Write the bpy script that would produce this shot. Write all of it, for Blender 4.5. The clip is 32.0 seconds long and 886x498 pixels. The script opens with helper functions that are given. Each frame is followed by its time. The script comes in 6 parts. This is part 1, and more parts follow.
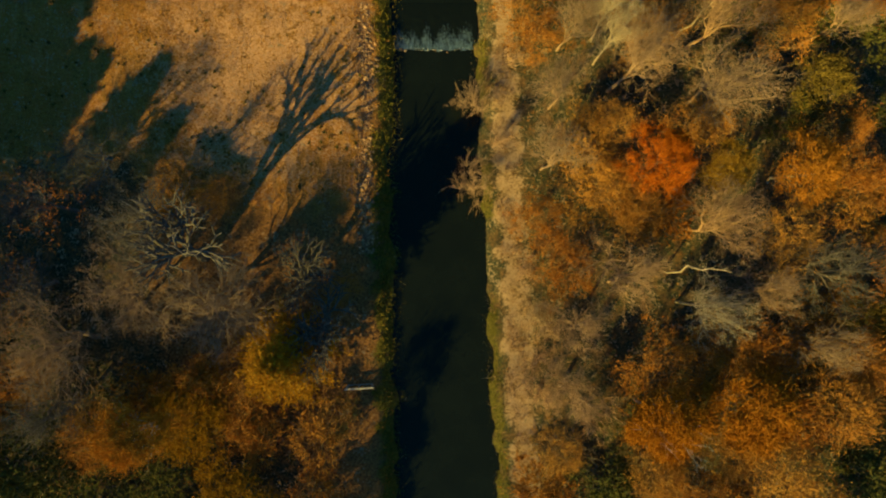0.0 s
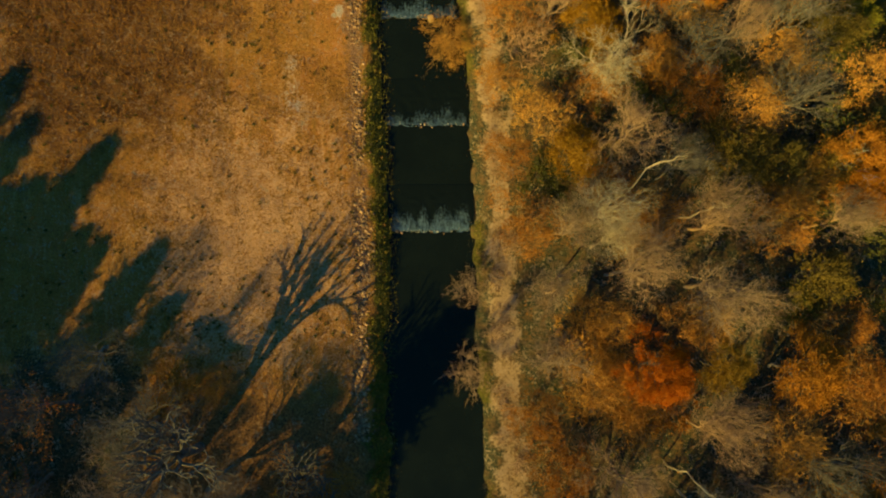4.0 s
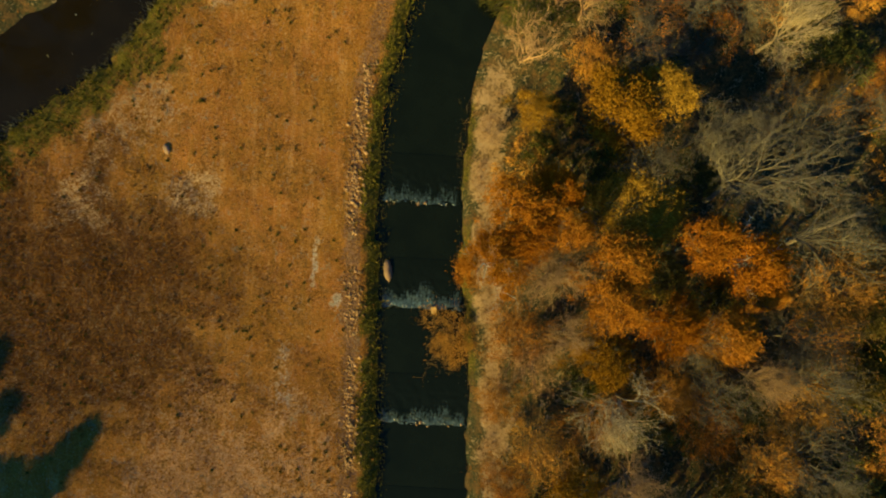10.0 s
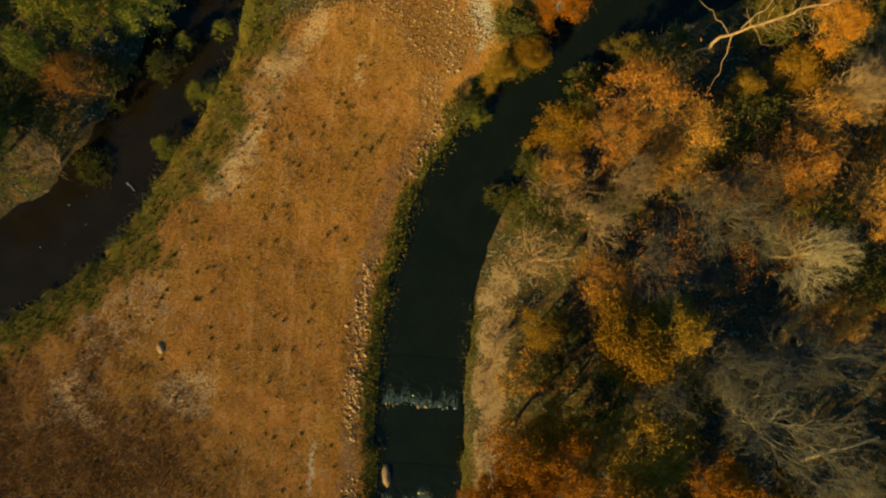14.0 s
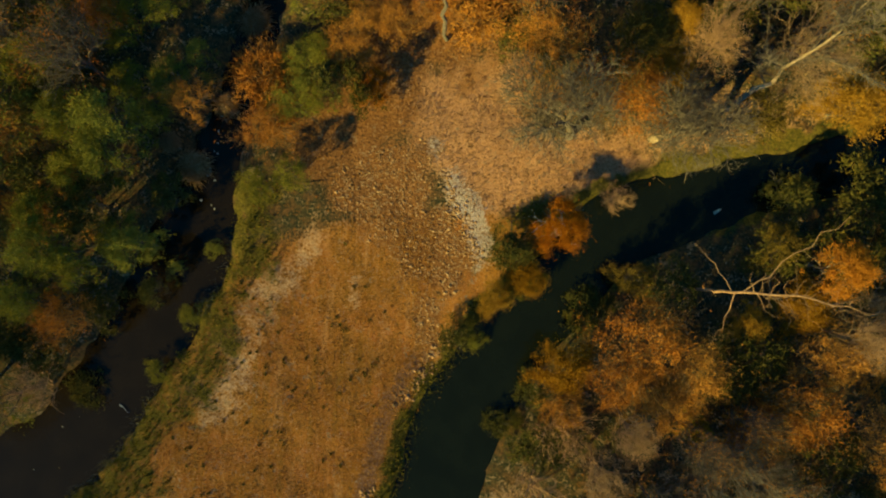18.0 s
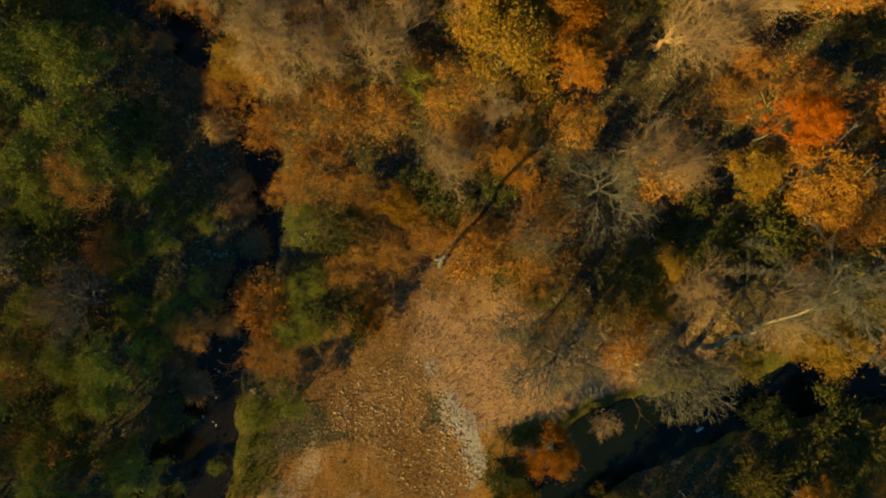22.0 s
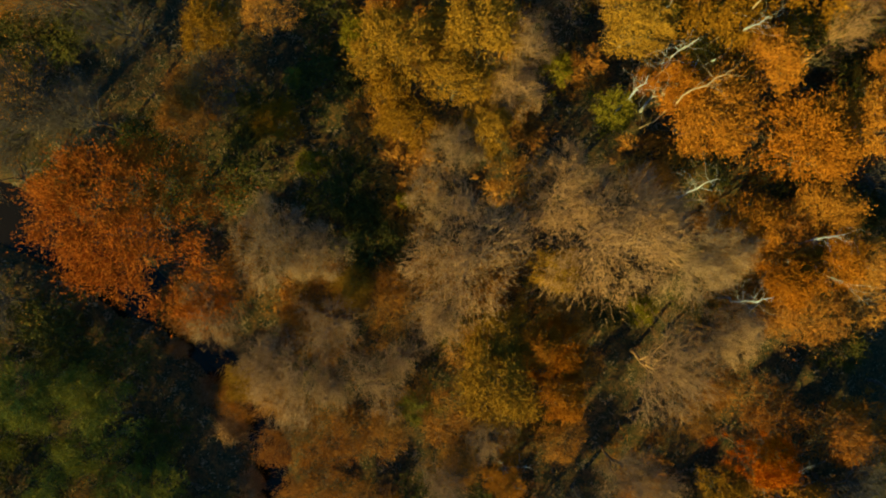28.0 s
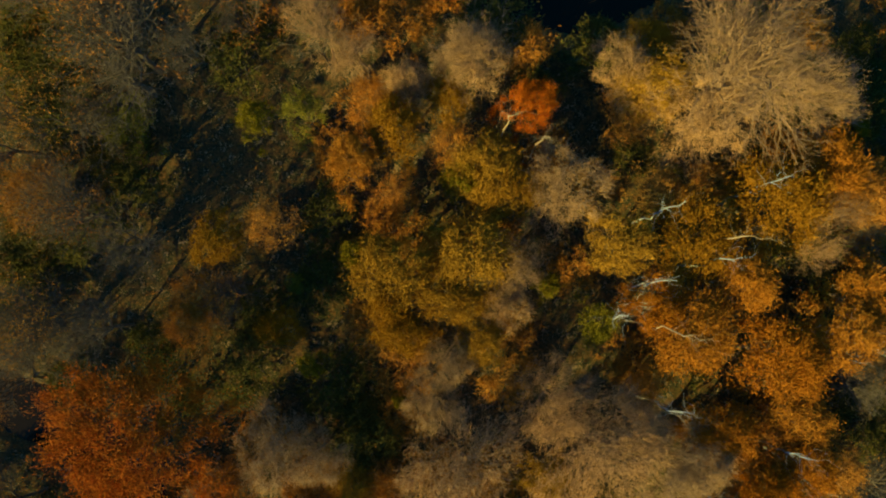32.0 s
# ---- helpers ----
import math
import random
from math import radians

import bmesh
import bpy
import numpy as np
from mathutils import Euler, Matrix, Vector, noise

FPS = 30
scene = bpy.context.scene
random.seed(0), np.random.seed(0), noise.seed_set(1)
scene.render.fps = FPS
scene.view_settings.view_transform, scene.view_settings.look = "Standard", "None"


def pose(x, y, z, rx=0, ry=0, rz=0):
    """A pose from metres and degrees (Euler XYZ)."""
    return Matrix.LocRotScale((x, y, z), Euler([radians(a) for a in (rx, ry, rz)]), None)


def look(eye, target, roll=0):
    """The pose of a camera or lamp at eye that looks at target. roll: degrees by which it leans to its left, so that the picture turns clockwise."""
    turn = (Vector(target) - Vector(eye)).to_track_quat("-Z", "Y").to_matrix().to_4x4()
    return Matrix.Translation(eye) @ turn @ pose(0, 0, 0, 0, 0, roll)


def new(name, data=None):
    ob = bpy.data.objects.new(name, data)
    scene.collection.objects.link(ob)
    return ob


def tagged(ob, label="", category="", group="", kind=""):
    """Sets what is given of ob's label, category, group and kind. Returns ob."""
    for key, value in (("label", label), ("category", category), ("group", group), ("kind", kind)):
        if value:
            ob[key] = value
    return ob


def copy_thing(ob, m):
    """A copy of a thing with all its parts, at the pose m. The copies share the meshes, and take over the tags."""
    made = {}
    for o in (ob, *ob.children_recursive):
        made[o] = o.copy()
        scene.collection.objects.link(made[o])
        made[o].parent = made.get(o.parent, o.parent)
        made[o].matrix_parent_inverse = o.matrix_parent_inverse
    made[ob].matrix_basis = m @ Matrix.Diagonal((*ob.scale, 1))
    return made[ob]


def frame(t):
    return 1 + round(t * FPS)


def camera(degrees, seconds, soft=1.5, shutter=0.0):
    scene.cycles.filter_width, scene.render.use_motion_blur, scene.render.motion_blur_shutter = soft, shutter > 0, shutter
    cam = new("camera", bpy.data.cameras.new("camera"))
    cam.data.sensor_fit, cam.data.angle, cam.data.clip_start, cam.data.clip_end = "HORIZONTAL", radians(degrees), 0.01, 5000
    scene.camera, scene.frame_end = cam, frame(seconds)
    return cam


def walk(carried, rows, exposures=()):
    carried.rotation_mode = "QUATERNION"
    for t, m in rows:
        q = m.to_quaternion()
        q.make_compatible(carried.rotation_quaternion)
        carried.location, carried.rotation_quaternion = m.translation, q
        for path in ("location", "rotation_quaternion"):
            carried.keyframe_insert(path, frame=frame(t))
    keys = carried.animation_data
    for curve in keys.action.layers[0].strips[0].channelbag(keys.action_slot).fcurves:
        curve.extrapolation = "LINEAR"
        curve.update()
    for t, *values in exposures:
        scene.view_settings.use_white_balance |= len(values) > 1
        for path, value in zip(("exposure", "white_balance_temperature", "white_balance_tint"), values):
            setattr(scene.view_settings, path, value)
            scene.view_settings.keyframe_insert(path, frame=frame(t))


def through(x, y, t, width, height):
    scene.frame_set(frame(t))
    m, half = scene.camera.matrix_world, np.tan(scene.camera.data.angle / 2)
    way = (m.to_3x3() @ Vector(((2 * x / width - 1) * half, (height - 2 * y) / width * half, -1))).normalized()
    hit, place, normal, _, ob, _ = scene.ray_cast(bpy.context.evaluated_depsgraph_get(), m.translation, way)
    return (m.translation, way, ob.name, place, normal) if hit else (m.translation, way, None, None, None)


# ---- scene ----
cam = camera(70, 32.0, soft=2.1)

PATH = [
    (0.0, pose(-0.000, 0.000, 59.713, 2.397, -1.503, -0.001)),
    (1.0, pose(0.230, 3.867, 59.848, 2.654, -1.376, -0.124)),
    (2.0, pose(0.511, 7.891, 59.962, 3.059, -1.163, -0.086)),
    (3.0, pose(0.810, 12.057, 60.063, 3.402, -0.940, -0.112)),
    (3.5, pose(0.937, 14.222, 60.129, 3.494, -0.845, -0.079)),
    (5.5, pose(1.097, 23.854, 60.137, 3.351, -0.844, 0.211)),
    (6.0, pose(1.106, 26.435, 60.089, 3.263, -0.857, 0.597)),
    (7.0, pose(1.157, 31.607, 59.838, 2.852, -0.771, 1.306)),
    (8.0, pose(1.345, 36.737, 59.374, 2.426, -0.493, 2.329)),
    (9.0, pose(1.499, 41.796, 58.865, 2.019, -0.153, 2.947)),
    (10.0, pose(1.447, 46.830, 58.301, 1.710, 0.090, 3.627)),
    (11.0, pose(1.194, 51.693, 57.674, 1.345, 0.230, 4.139)),
    (12.0, pose(0.934, 56.468, 57.319, 0.968, 0.379, 4.247)),
    (13.0, pose(0.769, 61.341, 57.069, 0.862, 0.600, 4.325)),
    (14.0, pose(0.742, 66.130, 56.784, 0.965, 0.865, 4.321)),
    (14.5, pose(0.739, 68.516, 56.628, 1.125, 1.034, 4.200)),
    (16.5, pose(0.789, 78.489, 56.004, 1.191, 1.716, 4.054)),
    (17.0, pose(0.732, 81.093, 55.963, 0.987, 1.799, 3.993)),
    (18.0, pose(0.436, 86.354, 55.874, 0.667, 1.739, 3.841)),
    (19.0, pose(-0.074, 91.463, 55.834, 0.444, 1.486, 3.603)),
    (20.0, pose(-0.735, 96.569, 56.360, 0.293, 1.020, 3.556)),
    (21.0, pose(-1.405, 101.673, 57.365, 0.241, 0.576, 3.671)),
    (22.0, pose(-1.854, 106.603, 58.225, 0.296, 0.306, 3.703)),
    (23.0, pose(-2.153, 111.264, 59.072, 0.551, 0.232, 3.563)),
    (24.0, pose(-2.399, 115.784, 60.012, 0.823, 0.249, 3.475)),
    (25.0, pose(-2.722, 120.370, 60.991, 1.046, 0.135, 3.359)),
    (25.5, pose(-2.922, 122.728, 61.482, 1.146, 0.015, 3.376)),
    (27.5, pose(-3.893, 132.349, 63.148, 0.941, -0.583, 3.190)),
    (28.0, pose(-4.065, 134.636, 63.591, 0.919, -0.646, 3.120)),
    (29.0, pose(-4.342, 139.248, 64.509, 1.294, -0.808, 3.039)),
    (30.0, pose(-4.603, 143.774, 65.421, 1.573, -0.947, 2.976)),
    (31.0, pose(-4.884, 148.322, 66.356, 1.843, -1.096, 3.045)),
    (32.0, pose(-5.211, 152.923, 67.288, 2.160, -1.234, 3.137)),
]
walk(cam, PATH, ((0, 1.05, 5600, -4), (32, 1.05, 5600, -4)))

# ---- sky, sun ----
SUN_EL, SUN_AZ = radians(24), radians(233)      # the sun stands over the lower left; shadows run to the upper right
world = bpy.data.worlds.new("world")
scene.world = world
world.use_nodes = True
wn = world.node_tree
sky = wn.nodes.new("ShaderNodeTexSky")
sky.sky_type = "NISHITA"
sky.sun_disc = False
sky.ozone_density, sky.dust_density, sky.air_density = 3.0, 0.0, 1.0
sky.sun_elevation = SUN_EL
sky.sun_rotation = radians(90) - SUN_AZ
tint = wn.nodes.new("ShaderNodeMix")             # a clear, cool sky
tint.data_type, tint.blend_type = "RGBA", "MULTIPLY"
tint.inputs[0].default_value, tint.inputs[7].default_value = 1.0, (0.5, 1.0, 0.9, 1.0)
wn.links.new(sky.outputs[0], tint.inputs[6])
wn.links.new(tint.outputs[2], wn.nodes["Background"].inputs[0])
wn.nodes["Background"].inputs[1].default_value = 0.042
sun = new("sun", bpy.data.lights.new("sun", "SUN"))
sun.data.energy, sun.data.angle, sun.data.color = 5.0, radians(0.5), (1.0, 0.595, 0.095)
toward = Vector((math.cos(SUN_AZ) * math.cos(SUN_EL), math.sin(SUN_AZ) * math.cos(SUN_EL), math.sin(SUN_EL)))
sun.matrix_basis = look(toward * 400, (0, 0, 0))


# ---- materials ----
def graph(name):
    m = bpy.data.materials.new(name)
    m.use_nodes = True
    t = m.node_tree
    return m, t, t.nodes["Principled BSDF"], t.nodes["Material Output"]


def node(t, kind, *links, **values):
    n = t.nodes.new(kind)
    for key, v in values.items():
        if key == "op":
            n.operation = v
        elif key == "mode":
            n.blend_type = v
    for i, source in links:
        if hasattr(source, "is_linked"):
            t.links.new(source, n.inputs[i])
        else:
            n.inputs[i].default_value = source
    return n


def noise_tex(t, scale, detail=4.0, rough=0.55, vector=None):
    n = node(t, "ShaderNodeTexNoise", ("Scale", scale), ("Detail", detail), ("Roughness", rough))
    if vector is not None:
        t.links.new(vector, n.inputs["Vector"])
    return n.outputs["Fac"]


def span(t, value, low, high, a=0.0, b=1.0):
    return node(t, "ShaderNodeMapRange", (0, value), (1, low), (2, high), (3, a), (4, b)).outputs[0]


def mixed(t, factor, a, b, mode="MIX"):
    n = t.nodes.new("ShaderNodeMix")
    n.data_type, n.blend_type, n.clamp_factor = "RGBA", mode, True
    for i, source in ((0, factor), (6, a), (7, b)):
        if hasattr(source, "is_linked"):
            t.links.new(source, n.inputs[i])
        elif i == 0:
            n.inputs[0].default_value = source
        else:
            n.inputs[i].default_value = (*source, 1.0)
    return n.outputs[2]


def place(t):
    return t.nodes.new("ShaderNodeNewGeometry").outputs["Position"]


def bumped(t, bsdf, height, strength, distance):
    b = node(t, "ShaderNodeBump", ("Strength", strength), ("Distance", distance), ("Height", height))
    t.links.new(b.outputs[0], bsdf.inputs["Normal"])


def leaf_material(name, dark, mid, light, through=0.07, rough=0.7, vary=1.0):
    m, t, p, out = graph(name)
    geo = t.nodes.new("ShaderNodeNewGeometry")
    isle = geo.outputs["Random Per Island"]
    who = t.nodes.new("ShaderNodeObjectInfo").outputs["Random"]
    c = mixed(t, span(t, isle, 0.0, 1.0, 0.25, 1.0), dark, mid)
    c = mixed(t, span(t, isle, 0.6, 1.0, 0.0, 0.75), c, light)
    patch = span(t, noise_tex(t, 0.55, 3.0, 0.6, geo.outputs["Position"]), 0.35, 0.68)
    c = mixed(t, patch, c, mixed(t, 0.55, c, dark))
    hue = node(t, "ShaderNodeHueSaturation", (0, span(t, who, 0, 1, 0.5 - 0.009 * vary, 0.5 + 0.007 * vary)), (1, span(t, who, 0, 1, 1.04, 0.985)),
               (2, span(t, node(t, "ShaderNodeMath", (0, who), (1, 7.31), op="MULTIPLY").outputs[0], 0, 7.31, 1 - 0.16 * vary, 1 + 0.1 * vary)), (4, c)).outputs[0]
    t.links.new(hue, p.inputs["Base Color"])
    p.inputs["Roughness"].default_value = rough
    p.inputs["Diffuse Roughness"].default_value = 1.0
    p.inputs["Specular IOR Level"].default_value = 0.0
    tl = node(t, "ShaderNodeBsdfTranslucent", (0, hue))
    mx = node(t, "ShaderNodeMixShader", (0, through), (1, p.outputs[0]), (2, tl.outputs[0]))
    t.links.new(mx.outputs[0], out.inputs[0])
    return m


def bark_material(name, dark, light, scale=3.0):
    m, t, p, out = graph(name)
    pos = place(t)
    n1 = noise_tex(t, scale, 5.0, 0.6, pos)
    n2 = noise_tex(t, scale * 9, 3.0, 0.6, pos)
    c = mixed(t, span(t, n1, 0.35, 0.65), dark, light)
    c = mixed(t, span(t, n2, 0.45, 0.75, 0.0, 0.5), c, dark)
    who = t.nodes.new("ShaderNodeObjectInfo").outputs["Random"]
    c = node(t, "ShaderNodeHueSaturation", (0, 0.5), (1, span(t, who, 0, 1, 0.85, 1.15)), (2, span(t, who, 0, 1, 0.85, 1.12)), (4, c)).outputs[0]
    t.links.new(c, p.inputs["Base Color"])
    p.inputs["Roughness"].default_value = 0.85
    p.inputs["Diffuse Roughness"].default_value = 1.0
    p.inputs["Specular IOR Level"].default_value = 0.2
    bumped(t, p, n2, 0.5, 0.02)
    return m


def stone_material(name, dark, light, moss):
    m, t, p, out = graph(name)
    pos = place(t)
    who = t.nodes.new("ShaderNodeObjectInfo").outputs["Random"]
    isle = t.nodes.new("ShaderNodeNewGeometry").outputs["Random Per Island"]
    r = node(t, "ShaderNodeMath", (0, who), (1, isle), op="ADD").outputs[0]
    r = node(t, "ShaderNodeMath", (0, r), op="FRACT").outputs[0]
    c = mixed(t, r, dark, light)
    c = mixed(t, span(t, noise_tex(t, 5.0, 4.0, 0.6, pos), 0.5, 0.75), c, moss)
    t.links.new(c, p.inputs["Base Color"])
    p.inputs["Roughness"].default_value = 0.85
    bumped(t, p, noise_tex(t, 18.0, 4.0, 0.6, pos), 0.4, 0.03)
    return m


M_LEAF = {
    "orange": leaf_material("orange_leaves", (0.307, 0.129, 0.0138), (0.455, 0.216, 0.0247), (0.554, 0.301, 0.0412)),
    "red": leaf_material("red_orange_leaves", (0.28, 0.08, 0.008), (0.53, 0.17, 0.013), (0.68, 0.26, 0.024), vary=0.4),
    "amber": leaf_material("amber_leaves", (0.238, 0.137, 0.0144), (0.378, 0.231, 0.0263), (0.472, 0.319, 0.0473)),
    "green": leaf_material("dark_green_leaves", (0.0567, 0.07, 0.0253), (0.118, 0.124, 0.0369), (0.244, 0.207, 0.0553)),
    "lime": leaf_material("yellow_green_leaves", (0.128, 0.125, 0.0116), (0.23, 0.22, 0.0203), (0.323, 0.303, 0.0406)),
    "olive": leaf_material("olive_leaves", (0.147, 0.168, 0.0329), (0.269, 0.283, 0.0463), (0.452, 0.407, 0.0766)),
    "khaki": leaf_material("olive_brown_leaves", (0.10, 0.085, 0.02), (0.19, 0.15, 0.035), (0.30, 0.225, 0.06)),
    "rust": leaf_material("rust_brown_leaves", (0.307, 0.148, 0.029), (0.51, 0.264, 0.0524), (0.657, 0.39, 0.0992), vary=1.4),
    "conifer": leaf_material("conifer_needles", (0.0096, 0.0202, 0.0137), (0.02, 0.0387, 0.0218), (0.04, 0.0599, 0.03), 0.1),
    "larch": leaf_material("golden_larch_needles", (0.299, 0.166, 0.0131), (0.494, 0.282, 0.0226), (0.621, 0.39, 0.0413), 0.2),
    "reed": leaf_material("dry_reed_blades", (0.27, 0.171, 0.0887), (0.47, 0.322, 0.187), (0.63, 0.484, 0.341)),
    "rush": leaf_material("bleached_rushes", (0.13, 0.14, 0.12), (0.26, 0.27, 0.24), (0.42, 0.42, 0.37)),
    "grass": leaf_material("bank_grass", (0.0808, 0.0832, 0.0122), (0.157, 0.147, 0.0215), (0.314, 0.23, 0.0461)),
    "hay": leaf_material("dry_meadow_grass", (0.3, 0.152, 0.0318), (0.497, 0.279, 0.0635), (0.652, 0.441, 0.158)),
    "litter": leaf_material("fallen_leaves", (0.19, 0.0979, 0.0273), (0.36, 0.196, 0.0512), (0.55, 0.322, 0.0853)),
}
M_BARK = {
    "bare": bark_material("weathered_tan_bark", (0.213, 0.149, 0.104), (0.39, 0.287, 0.210)),
    "pale": bark_material("pale_silver_bark", (0.272, 0.23, 0.17), (0.464, 0.415, 0.355)),
    "grey": bark_material("grey_bark", (0.0878, 0.0815, 0.0779), (0.195, 0.188, 0.188)),
    "dark": bark_material("dark_brown_bark", (0.0682, 0.0653, 0.0689), (0.166, 0.16, 0.162)),
    "rust": bark_material("rust_brown_twigs", (0.2, 0.133, 0.0596), (0.42, 0.299, 0.153)),
    "tan": bark_material("tan_twigs", (0.333, 0.215, 0.135), (0.567, 0.415, 0.307)),
    "straw": bark_material("straw_coloured_stems", (0.306, 0.23, 0.138), (0.51, 0.421, 0.304)),
    "haze": bark_material("pinkish_grey_twigs", (0.275, 0.192, 0.126), (0.526, 0.396, 0.275)),
    "birch": bark_material("white_birch_bark", (0.247, 0.297, 0.433), (0.494, 0.619, 0.85)),
}


# ---- meshes ----
def mesh_of(name, verts, faces_tri=None, faces_quad=None):
    me = bpy.data.meshes.new(name)
    verts = np.asarray(verts, dtype=np.float32).reshape(-1, 3)
    loops, starts, k = [], [], 0
    for f, n in ((faces_tri, 3), (faces_quad, 4)):
        if f is not None and len(f):
            f = np.asarray(f, dtype=np.int32).reshape(-1, n)
            loops.append(f.ravel())
            starts.append(k + n * np.arange(len(f)))
            k += f.size
    loops, starts = np.concatenate(loops).astype(np.int32), np.concatenate(starts).astype(np.int32)
    me.vertices.add(len(verts))
    me.vertices.foreach_set("co", verts.ravel())
    me.loops.add(len(loops))
    me.loops.foreach_set("vertex_index", loops)
    me.polygons.add(len(starts))
    me.polygons.foreach_set("loop_start", starts)
    me.update(calc_edges=True)
    return me


def unit(v):
    return v / np.maximum(np.linalg.norm(v, axis=-1, keepdims=True), 1e-9)


def tubes(segs, sides=3, closed_tip=False):
    """Tapered prisms from rows x0 y0 z0 x1 y1 z1 r0 r1; with closed_tip, cones."""
    s = np.asarray(segs, dtype=np.float64).reshape(-1, 8)
    a, b = s[:, :3], s[:, 3:6]
    d = unit(b - a)
    ref = np.where(np.abs(d[:, 2:3]) > 0.9, np.array([[1.0, 0, 0]]), np.array([[0, 0, 1.0]]))
    u = unit(np.cross(d, ref))
    v = np.cross(d, u)
    ang = np.arange(sides) * 2 * math.pi / sides
    ring = u[:, None] * np.cos(ang)[None, :, None] + v[:, None] * np.sin(ang)[None, :, None]
    low = a[:, None] + ring * s[:, 6][:, None, None]
    n = len(s)
    if closed_tip:
        verts = np.concatenate([low, b[:, None]], axis=1)
        base = (np.arange(n) * (sides + 1))[:, None]
        tri = np.concatenate([np.stack([base[:, 0] + i, base[:, 0] + (i + 1) % sides, base[:, 0] + sides], 1) for i in range(sides)])
        return verts.reshape(-1, 3), tri, None
    high = b[:, None] + ring * s[:, 7][:, None, None]
    verts = np.concatenate([low, high], axis=1)
    base = np.arange(n) * 2 * sides
    quad = np.concatenate([np.stack([base + i, base + (i + 1) % sides, base + sides + (i + 1) % sides, base + sides + i], 1) for i in range(sides)])
    return verts.reshape(-1, 3), None, quad


def join(pieces):
    vs, ts, qs, k = [], [], [], 0
    for v, t, q in pieces:
        vs.append(v)
        if t is not None:
            ts.append(t + k)
        if q is not None:
            qs.append(q + k)
        k += len(v)
    return np.concatenate(vs), (np.concatenate(ts) if ts else None), (np.concatenate(qs) if qs else None)


def leaves(centres, size, rng, up=0.9, long=1.6, spread=0.8):
    """One small sprig (a triangle that points outward and up) for each centre."""
    n = len(centres)
    hub = np.array([0, 0, np.percentile(centres[:, 2], 15)])
    a = unit(unit(centres - hub) + rng.normal(size=(n, 3)) * spread + np.array([0, 0, 0.25]))
    nor = unit(unit(centres - hub) * np.array([1, 1, 0.6]) * 0.8 + rng.normal(size=(n, 3)) * 0.55 + np.array([0, 0, up * 0.25]))
    side = unit(np.cross(nor, a))
    s = size * rng.uniform(0.6, 1.4, (n, 1))
    verts = np.stack([centres - side * s * 0.5, centres + side * s * 0.5, centres + a * s * long], 1).reshape(-1, 3)
    return verts, np.arange(3 * n).reshape(-1, 3), None


def branching(rng, height, radius, levels, counts, trunk=0.3, trunk_r=0.28, up=0.45, droop=0.0, stems=1):
    """Segments of a leafless tree, level by level: rows for tubes() by level, and the tips of the last level."""
    rows = [[] for _ in range(levels + 1)]
    nodes = []
    for s in range(stems):
        lean = rng.normal(size=2) * (0.05 if stems == 1 else 0.5)
        top = np.array([lean[0] * height * trunk, lean[1] * height * trunk, height * trunk])
        p = np.zeros(3) if stems == 1 else np.array([*rng.normal(size=2) * radius * 0.12, 0])
        steps = 3
        for i in range(steps):
            q = p + top / steps + np.array([*rng.normal(size=2) * 0.06 * height * trunk, 0])
            r0 = trunk_r * (1 - 0.3 * i / steps) * (1.35 if i == 0 else 1)
            r1 = trunk_r * (1 - 0.3 * (i + 1) / steps)
            rows[0].append((*p, *q, r0, r1))
            p = q
        nodes.append((p, unit(np.array([lean[0], lean[1], 1.0])), trunk_r * 0.7))
    reach = math.hypot(radius, height * (1 - trunk) * 0.75)
    lengths = [reach * k for k in (0.5, 0.34, 0.24, 0.17, 0.11)]
    for level in range(1, levels + 1):
        found = []
        length = lengths[min(level - 1, 4)]
        for p, d, r in nodes:
            n = counts[level - 1]
            turn = rng.uniform(0, 6.28)
            for i in range(n):
                az = turn + i * 2.4 + rng.normal() * 0.3
                out = np.array([math.cos(az), math.sin(az), 0.0])
                if level == 1:
                    w = rng.uniform(0.55, 1.25)
                    e = unit(out * w * radius / height * 1.3 + np.array([0, 0, up + rng.uniform(0, 0.5)]))
                    e = e if i else unit(out * 0.3 + np.array([0, 0, 1.0]))
                else:
                    e = unit(d * 1.0 + rng.normal(size=3) * 0.5 + out * 0.25 + np.array([0, 0, 0.14 - droop * level]))
                ln = length * rng.uniform(0.6, 1.25)
                start = p if (level == 1 or i < 2) else p - d * rng.uniform(0, lengths[max(level - 2, 0)] * 0.7)
                rr = max(r * rng.uniform(0.45, 0.65), 0.011)
                if level < levels:
                    bend = rng.normal(size=3) * 0.07 * ln
                    mid = start + e * ln * 0.5 + bend
                    end = start + e * ln + np.array([0, 0, 0.06 * ln])
                    rows[level].append((*start, *mid, rr, rr * 0.8))
                    rows[level].append((*mid, *end, rr * 0.8, rr * 0.6))
                    found.append((end, unit(end - mid), rr * 0.62))
                else:
                    end = start + e * ln
                    rows[level].append((*start, *end, max(rr, 0.011), 0.003))
                    found.append((end, e, rr))
        nodes = found
    return rows, np.array([n[0] for n in nodes])


